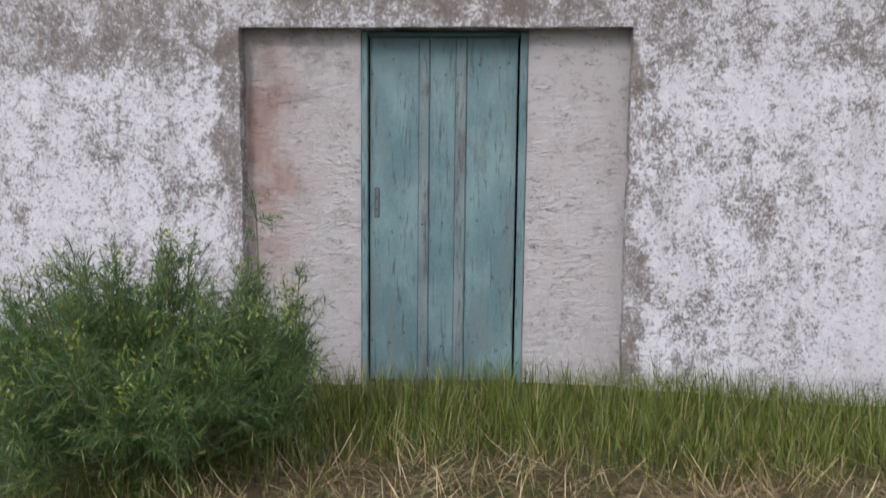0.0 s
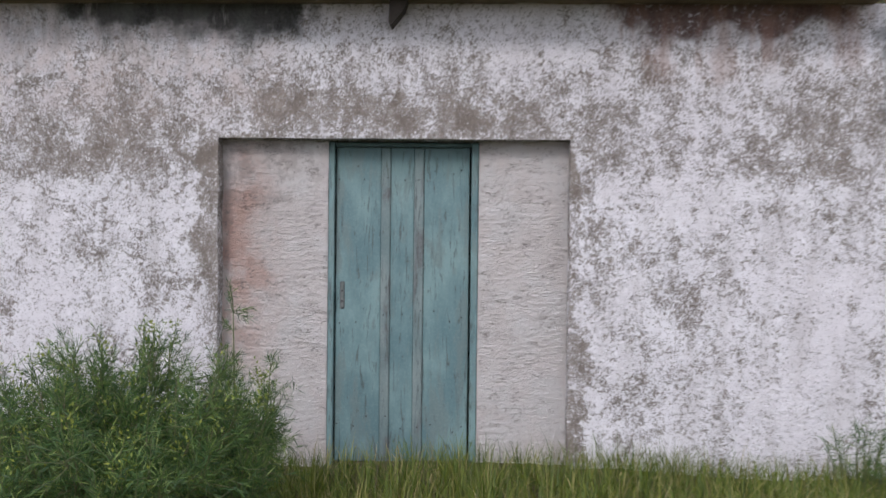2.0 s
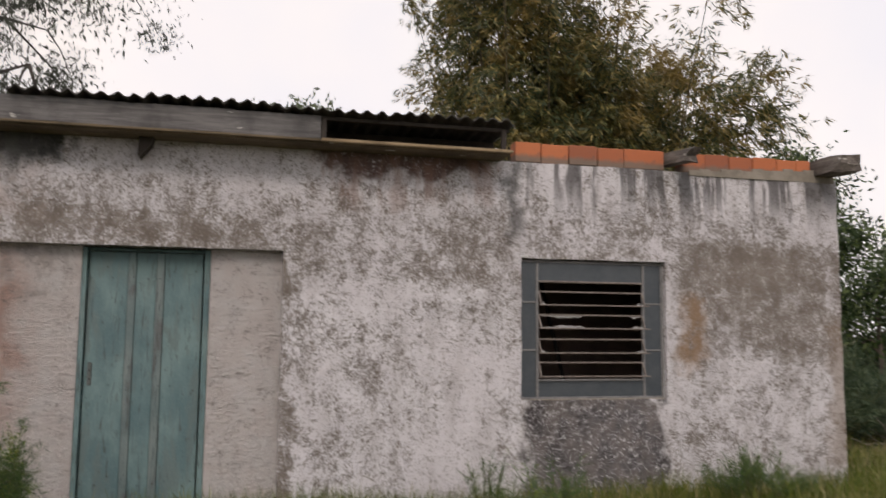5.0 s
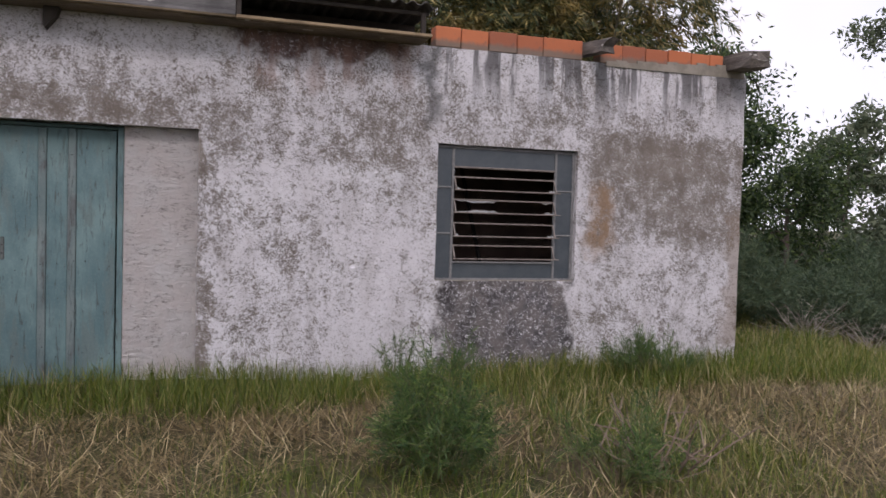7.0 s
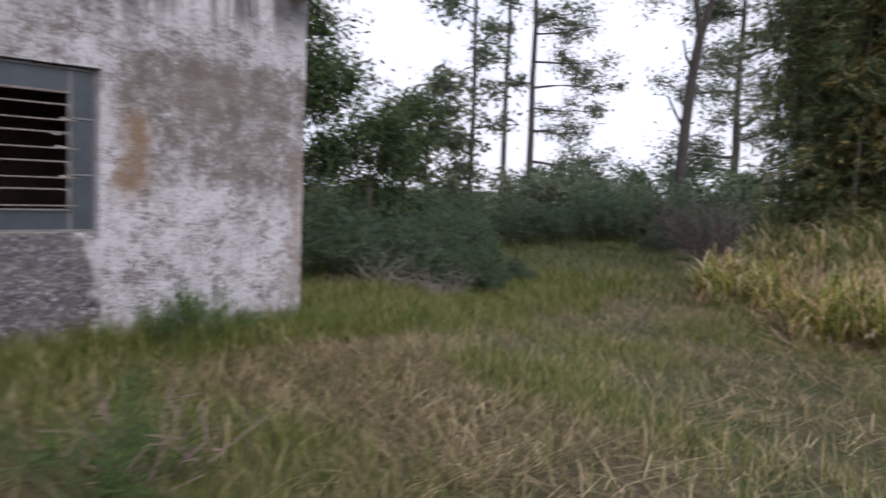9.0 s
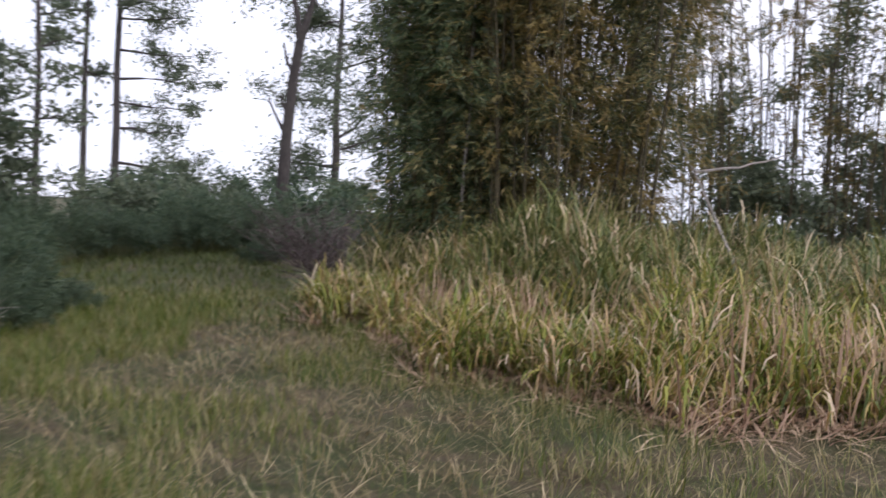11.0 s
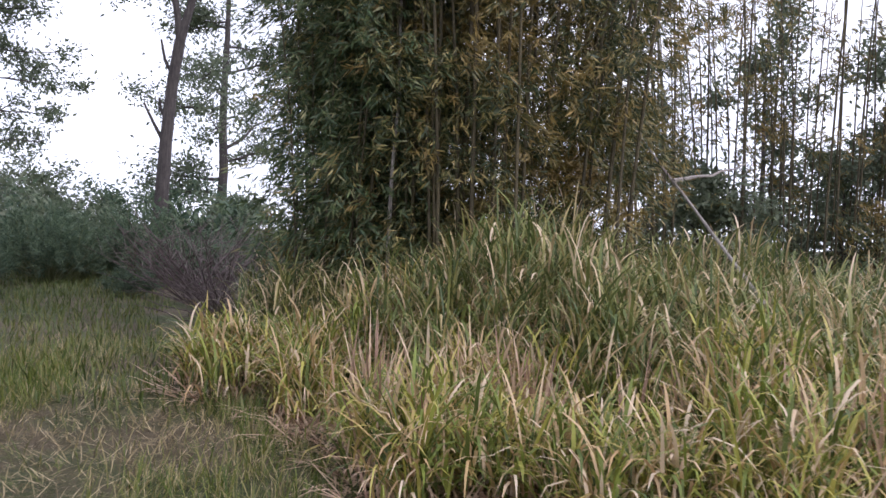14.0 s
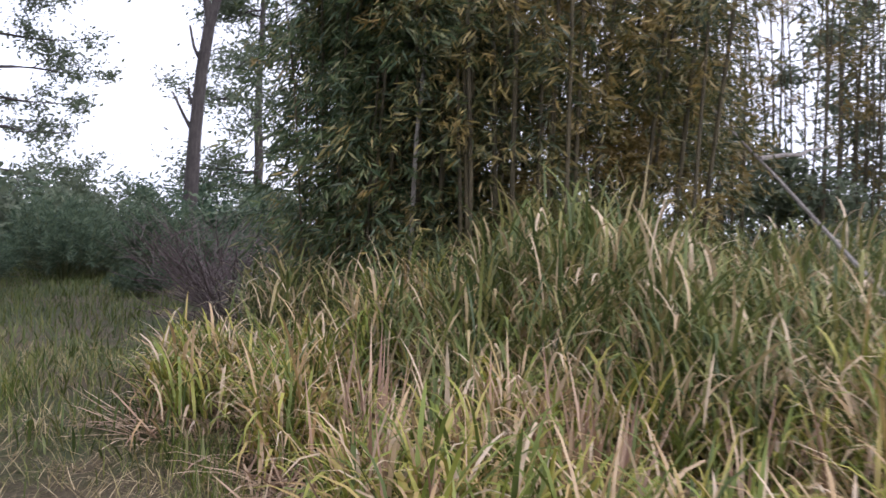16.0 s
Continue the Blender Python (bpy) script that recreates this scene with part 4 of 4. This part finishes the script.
def make_bamboo(name, x0, x1, y0, y1, culms, tall, leaf_count, leaf, seed, label, thick=0.028, low=0.15, lean=0.9, loose=0.34, foliage=BAMBOO_LEAF):
    """A clump of bamboo: jointed culms that lean out, and sprays of narrow leaves."""
    r = random.Random(seed)
    rng = np.random.default_rng(seed)
    grove = tagged(new(name), label, "bamboo")
    cx, cy = (x0 + x1) / 2, (y0 + y1) / 2
    grove.location = (cx, cy, soil(cx, cy))
    lines = []
    for i in range(culms):
        x, y = r.uniform(x0, x1) - cx, r.uniform(y0, y1) - cy
        h = tall(x + cx, y + cy) * r.uniform(0.75, 1.05)
        ox, oy = lean * (x / (x1 - x0) * 2 + r.uniform(-0.5, 0.5)), lean * (y / (y1 - y0) * 2 + r.uniform(-0.5, 0.5))
        lines.append([Vector((x + ox * f * f, y + oy * f * f, h * f - 0.05)) for f in (0, 0.25, 0.5, 0.75, 1.0)])
    for line in lines[:80]:
        bm = bmesh.new()
        w = thick * r.uniform(0.7, 1.2)
        tube(bm, line, [w, w * 0.95, w * 0.8, w * 0.55, w * 0.2], 6)
        part("culm", bm, CULM, grove)
    if len(lines) > 80:
        bm = bmesh.new()
        for line in lines[80:]:
            tube(bm, line, [thick, thick * 0.95, thick * 0.8, thick * 0.5, 0.005], 5)
        tagged(part("culm_thicket", bm, CULM, grove), kind="stuff")
    # branches droop from the culms; each carries sprays, each spray a fan of leaves
    branches = max(30, leaf_count // 126)
    which = rng.integers(0, len(lines), branches)
    f = low + (1 - low) * rng.uniform(0, 1, branches) ** 0.85
    pts = np.array([[tuple(p) for p in line] for line in lines])
    k = np.minimum((f * 4).astype(int), 3)
    root = pts[which, k] + (pts[which, k + 1] - pts[which, k]) * (f * 4 - k)[:, None]
    turn = rng.uniform(0, 2 * np.pi, branches)
    reach = rng.uniform(0.5, 1.3, branches) * loose * 2.2
    g = rng.uniform(0.1, 1.0, (branches, 18))
    c = root[:, None] + np.stack([np.cos(turn)[:, None] * reach[:, None] * g, np.sin(turn)[:, None] * reach[:, None] * g, reach[:, None] * (0.55 * g - 1.0 * g * g)], 2)
    c = c.reshape(-1, 3) + rng.normal(0, 0.11 + 0.1 * loose, (branches * 18, 3))
    c[:, 2] = np.maximum(c[:, 2], 0.15)
    heading = turn.repeat(18) + rng.normal(0, 0.8, branches * 18)
    spot = np.repeat(c, 7, 0) + rng.normal(0, 0.035, (len(c) * 7, 3))
    h = np.repeat(heading, 7) + rng.normal(0, 0.6, len(c) * 7)
    way = np.stack([np.cos(h), np.sin(h), rng.uniform(-1.6, 0.15, len(h))], 1)
    size = rng.uniform(0.6, 1.25, len(h)) * leaf
    part("leaf_canopy", leaves("leaf_canopy", spot, way, size, size * 0.14, rng), foliage, grove)
    return grove


# ---------------------------------------------------------------- plants: places
make_fennel("fennel_bush", 0.76, 0.92, 120, 540, 21, "feathery green wild fennel bush against whitewashed wall").location = (-1.52, 3.22, 0)
tall_stem = make_fennel("fennel_stalk", 0.16, 1.42, 9, 240, 22, "tall thin flowering weed stalks beside fennel bush", "weed", leaf=0.05, plume=0.1)
tall_stem.location = (-1.02, 3.5, 0)
make_fennel("fennel_plant", 0.29, 0.70, 44, 300, 23, "young feathery green fennel plant in dry grass", "weed", buds=False).location = (1.88, 1.78, 0)
make_fennel("fennel_plant", 0.36, 0.40, 18, 160, 24, "low feathery fennel plant among dry twigs", "weed", buds=False).location = (2.85, 1.55, 0)
make_fennel("fennel_plant", 0.45, 0.33, 36, 150, 25, "low feathery weed at foot of wall", "weed", buds=False).location = (4.6, 3.95, 0)
make_fennel("fennel_plant", 0.16, 0.38, 10, 90, 26, "small feathery weed at foot of wall", "weed", buds=False).location = (2.28, 4.1, 0)


def make_twigs(name, x, y, n, reach, seed, label, m=TWIG, thick=1.0):
    r = random.Random(seed)
    clump = tagged(new(name), label, "twigs")
    clump.location = (x, y, soil(x, y))
    for _ in range(n):
        bm = bmesh.new()
        a = r.uniform(0, 2 * math.pi)
        foot = Vector((r.uniform(-0.15, 0.15) * reach, r.uniform(-0.15, 0.15) * reach, -0.02))
        tip = foot + Vector((math.cos(a) * reach * r.uniform(0.3, 1), math.sin(a) * reach * r.uniform(0.3, 1), reach * r.uniform(0.2, 0.8)))
        line = bent_line(r, foot, tip, 4, 0.06 * reach)
        tube(bm, line, [thick * w for w in (0.006, 0.005, 0.004, 0.003, 0.002)], 4)
        for k in (2, 3):
            fork = line[k] + Vector((r.uniform(-1, 1), r.uniform(-1, 1), r.uniform(0, 0.8))) * reach * 0.3
            tube(bm, [line[k], line[k].lerp(fork, 0.5), fork], [thick * 0.003, thick * 0.0025, thick * 0.0015], 3)
        part("twig", bm, m, clump)


make_twigs("dead_branch", 3.05, 1.5, 18, 0.55, 3, "fallen bare brown branch lying in dry grass", thick=1.5)

shrub = make_fennel("shrub", 0.95, 1.30, 70, 150, 31, "feathery blue-green shrub at meadow edge", "shrub", SHRUB_LEAF, False, 0.15, 0.012, 0.3)
shrub.location = (8.2, 7.6, soil(8.2, 7.6))
tagged(shrub, group="shrubs along meadow edge")
rs = random.Random(12)
SHRUBS = [(7.3, 7.2, 0.9), (9.2, 7.2, 1.0), (10.2, 8.3, 1.1), (11.6, 8.2, 1.0), (12.4, 9.6, 1.1), (14.0, 10.6, 1.2), (9.6, 9.4, 1.2), (15.6, 12.4, 1.3), (17.2, 13.6, 1.3),
          (19.5, 14.6, 1.4), (21.5, 14.2, 1.4), (23.5, 15.6, 1.5), (25.5, 14.3, 1.5), (27.5, 16.2, 1.6), (28.5, 13.6, 1.6), (14.0, 13.6, 1.4),
          (27.0, 11.0, 1.4), (30.0, 12.0, 1.6), (12.5, 7.7, 0.6), (10.8, 6.9, 0.6), (27.0, 14.6, 1.4), (31.0, 14.6, 1.4), (33.0, 16.4, 1.5), (30.5, 18.0, 1.6), (34.0, 13.2, 1.4), (23.0, 10.6, 0.7), (31.5, 10.4, 1.3)]
for x, y, s in SHRUBS:
    copy_thing(shrub, pose(x, y, soil(x, y), 0, 0, rs.uniform(0, 360)) @ Matrix.Diagonal((s, s, s * rs.uniform(0.6, 1.05), 1)))
for i, (x, y, reach) in enumerate(((20.5, 7.2, 2.0), (22.5, 8.6, 2.3), (24.5, 9.4, 2.6), (19.2, 6.6, 1.6), (26.5, 11.2, 2.6))):
    make_twigs("bare_brush", x, y, 46, reach, 30 + i, "leafless purple-brown brush before far bushes", BRUSH, 2.6)
make_twigs("dry_stalk_clump", 8.6, 6.5, 40, 0.8, 5, "pale dead weed stalks before dark shrubs", PALE_WOOD)
make_twigs("dry_stalk_clump", 9.6, 6.3, 30, 0.7, 6, "pale dead weed stalks before dark shrubs", PALE_WOOD)


def make_dead_tree(x, y):
    """A bare trunk that forks high up, with a broken stub and a few twigs with leaves."""
    tree = tagged(new("dead_tree"), "tall dead grey tree with forked bare top", "tree")
    tree.location = (x, y, soil(x, y))
    r = random.Random(48)
    rng = np.random.default_rng(48)
    fork = Vector((0.1, -0.5, 9.2))
    bm = bmesh.new()
    tube(bm, [Vector((0, 0, -0.2)), Vector((0, 0.05, 2.2)), Vector((0.05, -0.05, 5.0)), Vector((0.1, -0.22, 7.4)), fork], [0.40, 0.29, 0.25, 0.23, 0.22], 10)
    part("trunk", bm, FAR_BARK, tree)
    ends = []
    for line, w in (([fork, (0.2, -0.85, 10.6), (0.3, -1.2, 12.0), (0.2, -1.35, 15.5)], 0.20),
                    ([fork, (0, -0.35, 10.4), (-0.1, -0.1, 11.6), (0, 0.5, 14.5)], 0.17),
                    ([(0, 0.0, 5.0), (0, 0.45, 5.7), (0, 0.95, 6.6)], 0.09),
                    ([(0.05, 0.0, 6.0), (0.05, 0.25, 6.4), (0, 0.27, 6.8)], 0.10),
                    ([(0.1, -0.3, 7.6), (0.1, 0.15, 8.4), (0, 0.28, 9.2)], 0.09),
                    ([(0, -0.1, 11.4), (0, 0.7, 11.6), (0, 1.5, 11.2)], 0.05),
                    ([(0.2, -1.3, 10.8), (0, -0.6, 12.2), (0, 0.2, 13.2)], 0.06)):
        bm = bmesh.new()
        pts = [Vector(p) for p in line]
        tube(bm, pts, [w * (1 - 0.55 * i / (len(pts) - 1)) for i in range(len(pts))], 7)
        for _ in range(3 if pts[-1].z > 10 else 0):
            tip = pts[-1] + Vector((r.uniform(-0.8, 0.8), r.uniform(-1.1, 1.1), r.uniform(-0.6, 0.9)))
            tube(bm, [pts[-1], pts[-1].lerp(tip, 0.5), tip], [w * 0.4, w * 0.25, 0.01], 4)
            ends.append(tip)
        part("limb", bm, FAR_BARK, tree)
    c = np.array([tuple(p) for p in ends]).repeat(40, 0) + rng.normal(0, 0.35, (40 * len(ends), 3))
    part("crown", leaves("crown", c, rng.normal(size=(len(c), 3)), np.full(len(c), 0.24), np.full(len(c), 0.09), rng), FAR_LEAF, tree)


make_tree("small_tree", (8.7, 8.95), 4.2, 0.09, 0.10, 1.0, 15000, 0.10, TREE_LEAF, 41, "leafy dark green young tree beside house corner", clump=0.36, limbs=16)
make_tree("small_tree", (11.2, 9.9), 2.8, 0.08, 0.12, 1.1, 10000, 0.10, TREE_LEAF, 42, "leafy green young tree behind shrubs", clump=0.34, limbs=14)
make_tree("small_tree", (13.6, 11.6), 3.6, 0.08, 0.2, 0.8, 7000, 0.11, TREE_LEAF, 43, "narrow dark young tree behind shrubs", clump=0.3)
make_tree("small_tree", (17.4, 14.8), 4.6, 0.09, 0.2, 1.4, 5000, 0.2, FAR_LEAF, 44, "thin grey-green tree behind shrubs", clump=0.4)
make_tree("tall_tree", (24.1, 19.3), 15.0, 0.12, 0.2, 1.3, 3200, 0.24, FAR_LEAF, 45, "tall sparse grey-green tree against pale sky", clump=0.42, limbs=16, bark=FAR_BARK)
make_tree("tall_tree", (34.1, 26.2), 21.0, 0.17, 0.35, 1.6, 2200, 0.32, FAR_LEAF, 46, "tall thin bare-stemmed tree against pale sky", clump=0.45, limbs=12, bark=FAR_BARK)
make_tree("tall_tree", (33.4, 23.9), 20.0, 0.2, 0.14, 3.2, 12000, 0.20, FAR_LEAF, 47, "tall tree with layered clumps of foliage", clump=0.5, limbs=14, one_side=-0.9, limb_up=0.1, bark=FAR_BARK)
make_dead_tree(37.0, 17.5)
make_tree("tall_tree", (50.0, 20.9), 20.0, 0.32, 0.16, 4.6, 17000, 0.28, FAR_LEAF, 49, "tall grey-green tree behind dead trunk", clump=0.85, limbs=18, bark=FAR_BARK)
for i, (x, y, h) in enumerate(((38, 28, 3.6), (42, 27, 4.0), (44, 24, 4.4), (40, 23, 3.2), (46, 22, 4.6), (48, 18, 4.2), (43, 17, 3.4), (33, 20, 2.6), (30, 20, 2.8), (36, 22, 3.0), (50, 25, 5.0), (36, 15, 2.9), (33, 14, 2.4), (27, 19, 2.4))):
    make_tree("far_bush", (x, y), h * 0.6, 0.07, 0.1, 1.9, 2200, 0.26, FAR_LEAF if i % 2 else SHRUB_LEAF, 60 + i, "low grey-green bush at far meadow edge", clump=0.55, limbs=9, limb_up=0.8, bark=FAR_BARK)

# gum trees behind the roof
make_tree("gum_tree", (-7.2, 12.2), 13.0, 0.36, 0.42, 4.2, 17000, 0.13, GUM_LEAF, 51, "tall gum tree with drooping dark leaves", clump=0.55, droop=0.75, limbs=9, one_side=-0.2, limb_up=0.3, bark=FAR_BARK)
make_tree("gum_tree", (-6.3, 12.4), 12.0, 0.34, 0.40, 4.0, 17000, 0.13, GUM_LEAF, 52, "tall gum tree with long bare side limb", clump=0.55, droop=0.75, limbs=9, one_side=0.1, limb_up=0.3, bark=FAR_BARK)
make_tree("back_tree", (2.0, 28.0), 9.6, 0.2, 0.4, 2.6, 3500, 0.24, FAR_LEAF, 53, "distant tree top above the roof line", clump=0.5)
make_bamboo("bamboo_clump", 5.1, 11.0, 13.6, 16.5, 60, lambda x, y: 10.8 - 0.6 * max(0.0, x - 6), 200000, 0.23, 55, "tall dense olive bamboo behind the house", low=0.2, lean=1.0, loose=0.5)
make_bamboo("bamboo_clump", 17.0, 20.0, 0.2, 4.7, 80, lambda x, y: 9.5, 260000, 0.165, 56, "dense brown-green bamboo grove behind cane grass", low=0.05, lean=0.75, loose=0.5)
make_bamboo("bamboo_clump", 16.3, 17.0, 0.2, 2.7, 12, lambda x, y: 8.5, 5000, 0.18, 59, "bare bamboo culms along grove front", thick=0.026, low=0.35, lean=0.5)
make_bamboo("bamboo_clump", 25.5, 28.0, -9.0, -0.3, 80, lambda x, y: 11.0, 34000, 0.20, 57, "sparse tall bamboo stems against pale sky", thick=0.03, low=0.1, lean=0.9)
make_bamboo("bamboo_clump", 16.6, 18.4, 3.5, 5.0, 26, lambda x, y: 8.6 - 1.2 * max(0.0, y - 4.0), 62000, 0.17, 58, "green leafy bamboo at grove edge", thick=0.018, low=0.03, lean=0.6, loose=0.42, foliage=BAMBOO_GREEN)
for x, y, h, sd in ((31, -4.5, 8.5, 71), (30, -8.0, 7.5, 72), (33, -1.5, 6.0, 73), (29, -11, 8.0, 74), (28.5, -6.0, 4.0, 75), (27.5, -9.5, 3.5, 76), (27, -2.4, 3.2, 77)):
    make_tree("grove_tree", (x, y), h, 0.1, 0.1, 1.9, 6500, 0.19, FAR_LEAF, sd, "slender grey-green tree behind bamboo", clump=0.5, limbs=14, bark=FAR_BARK)

for line, w, label in ((((12.6, -1.5, -0.45), (17.76, -0.6, 1.94), (20.64, -0.1, 3.26)), 0.028, "broken bamboo pole leaning from the grove"),
                       (((18.2, -0.5, 2.17), (20.2, -1.35, 2.42), (22.6, -2.4, 2.9)), 0.032, "bleached bent branch above cane grass"),
                       (((16.7, 3.3, -0.45), (16.8, 3.2, 3.0), (17.0, 3.35, 7.0)), 0.03, "pale dead bamboo pole before the grove")):
    bm = bmesh.new()
    pr = random.Random(int(w * 1000))
    p0, p1, p2 = (Vector(p) for p in line)
    pts = bent_line(pr, p0, p1, 4, 0.04) + bent_line(pr, p1, p2, 4, 0.04)[1:]
    tube(bm, pts, [w * (1 - 0.07 * k) for k in range(9)], 6)
    tagged(part("fallen_pole", bm, PALE_WOOD), label, "pole")


# ---------------------------------------------------------------- grasses
def grow(name, n, x0, x1, y0, y1, keep, tall, wide, lean, bend, material, seed, label, steps=2, height=None, tuft=0, stem=None):
    """Blades over a stretch of ground; keep(x, y) gives the chance of a blade; stem(x, y): they leave cane stems up to that height."""
    rng = np.random.default_rng(seed)
    x, y = rng.uniform(x0, x1, n), rng.uniform(y0, y1, n)
    turn = rng.uniform(0, 2 * np.pi, n)
    if tuft:
        # blades fan out from shared feet
        who = rng.integers(0, n // tuft, n)
        out = np.abs(rng.normal(0, 0.075, n))
        x, y = x[who] + out * np.cos(turn), y[who] + out * np.sin(turn)
    on = rng.uniform(0, 1, n) < keep(x, y)
    on &= ~((x > LEFT) & (x < RIGHT + 0.02) & (y > FACE - 0.03) & (y < DEEP + 0.2))
    x, y, turn = x[on], y[on], turn[on]
    m = len(x)
    size = rng.uniform(*tall, m) * (height(x, y) if height else 1.0)
    foot = lie(x, y) - 0.01 + (stem(x, y) * rng.uniform(-0.15, 1.0, m).clip(0) if stem else 0.0)
    me = ribbons(name, np.stack([x, y, foot], 1), turn, rng.uniform(*lean, m), size, rng.uniform(*wide, m), rng.uniform(*bend, m), steps)
    tagged(part(name, me, material), label, "grass", kind="stuff")


def near_wall(x, y):
    return np.clip((y - 3.3 + 0.5 * (patches(x, y, 2.0, 5) - 0.5)) / 0.4, 0, 1) * np.clip(1.2 - np.maximum(0, x - 6) * 0.3, 0, 1)


def green_spot(x, y):
    """1 where fresh grass has the upper hand, 0 where straw lies."""
    return np.clip((patches(x, y, 1.15, 9) - 0.46) * 6 + 1.1 * near_wall(x, y) + 0.42 * np.clip(x - 3.4, 0, 3) * np.clip((9.0 - x) / 1.5, -0.3, 1) * np.clip((y - 2.2) / 1.6, -0.25, 1), 0, 1)


def straw(x, y):
    return np.clip(1.0 - 0.85 * green_spot(x, y), 0.08, 1)


def cane_edge(x, y):
    """How far inside the cane grass a place lies, in metres."""
    front = 10.5 + np.where(y > 0.6, 0.66 * np.maximum(0, y - 0.6) + 0.07 * np.maximum(0, y - 0.6) ** 2, 0.03 * (0.6 - y)) + 0.35 * np.sin(2.3 * y) + 0.2 * np.sin(5.1 * y + 1)
    return x - front


grow("wall_grass", 38000, -5.5, 7.5, 3.0, 4.46, near_wall, (0.08, 0.30), (0.0025, 0.006), (0.0, 0.7), (0.1, 1.4), GREEN_GRASS, 81, "rank green grass along foot of wall", 3, None, 9)
grow("straw", 80000, -3.5, 6.5, 0.6, 4.3, straw, (0.10, 0.34), (0.0025, 0.006), (0.95, 1.65), (-0.5, 0.8), DRY_GRASS, 82, "flattened dry straw on rough ground", 3, None, 12)
grow("short_grass", 60000, -3.5, 7.0, 0.4, 4.3, lambda x, y: np.clip(green_spot(x, y), 0.12, 1), (0.06, 0.22), (0.003, 0.006), (0.0, 1.0), (0.1, 1.3), GREEN_GRASS, 83, "short green grass growing through straw", 2, None, 10)
grow("meadow_grass", 84000, 3.0, 17.0, -3.0, 9.0, lambda x, y: np.where(cane_edge(x, y) < 0, np.clip(0.2 + green_spot(x, y), 0.15, 1), 0), (0.08, 0.30), (0.005, 0.010), (0.1, 1.3), (0.1, 1.3), MEADOW, 84, "yellow-green meadow grass with dry stalks", 2, None, 9)
grow("meadow_straw", 46000, 3.0, 14.0, -3.0, 6.0, lambda x, y: np.where(cane_edge(x, y) < 0.3, np.clip(1.05 - green_spot(x, y), 0.08, 1), 0), (0.12, 0.36), (0.004, 0.008), (1.05, 1.65), (-0.5, 0.7), DRY_GRASS, 85, "flattened dry straw across the meadow path", 3, None, 12)
grow("green_meadow", 46000, 4.5, 15.0, -1.0, 8.0, lambda x, y: np.clip(1.1 * green_spot(x, y) * np.clip((y - 1.5) / 3.0, 0.08, 1), 0, 1) * (cane_edge(x, y) < -0.2), (0.12, 0.36), (0.005, 0.010), (0.0, 0.9), (0.1, 1.2), GREEN_GRASS, 86, "fresh green grass beside dark shrubs", 2, None, 9)
grow("far_grass", 40000, 13.0, 34.0, -6.0, 20.0, lambda x, y: np.where(cane_edge(x, y) < 0.5, 1, 0.0), (0.14, 0.34), (0.012, 0.03), (0.0, 0.8), (0.1, 1.2), FAR_MEADOW, 87, "rough green grass in far meadow")
grow("cane_grass", 74000, 10.0, 16.0, -6.0, 6.2, lambda x, y: np.clip(cane_edge(x, y) * 3, 0, 1) * np.clip(0.3 + 2.4 * (patches(x, y, 2.4, 15) - 0.3), 0.1, 1), (0.30, 0.75), (0.014, 0.034), (0.0, 0.8), (0.4, 3.0), CANE, 88, "tall arching green and straw-coloured cane grass", 5,
     None, 18, lambda x, y: np.clip(0.20 + 0.17 * cane_edge(x, y), 0.12, 0.75) * (0.6 + 0.8 * patches(x, y, 2.4, 15)))
grow("tall_cane_grass", 62000, 12.6, 18.8, -8.0, 6.0, lambda x, y: np.clip(cane_edge(x, y) - 1.8, 0, 1), (0.35, 0.85), (0.014, 0.034), (0.0, 0.9), (0.4, 2.8), CANE_BACK, 89, "taller green cane grass before bamboo", 5,
     None, 18, lambda x, y: np.clip(0.45 + 0.16 * cane_edge(x, y), 0.3, 1.5) * (0.85 + 0.45 * np.exp(-((y - 1.8) / 1.7) ** 2)) * (0.75 + 0.5 * patches(x, y, 2.0, 41)))
grow("cane_stubble", 3200, 10.2, 15.0, -6.0, 5.0, lambda x, y: np.clip(cane_edge(x, y) * 2, 0, 1) * np.clip(3.0 * (patches(x, y, 1.7, 33) - 0.4), 0, 1), (0.7, 1.15), (0.018, 0.034), (0.0, 0.3), (0.0, 0.5), CANE_DEAD, 91, "upright dry pinkish cane stalks with broken tops", 3, None, 7)
grow("fallen_cane_leaves", 22000, 9.8, 14.5, -5.0, 5.4, lambda x, y: np.clip(cane_edge(x, y) * 2 + 0.6, 0, 1) * np.clip(2.2 - cane_edge(x, y) * 0.7, 0, 1), (0.25, 0.7), (0.012, 0.028), (0.9, 1.7), (-0.2, 1.2), CANE_DEAD, 90, "dead brown cane leaves fallen at clump feet", 4)
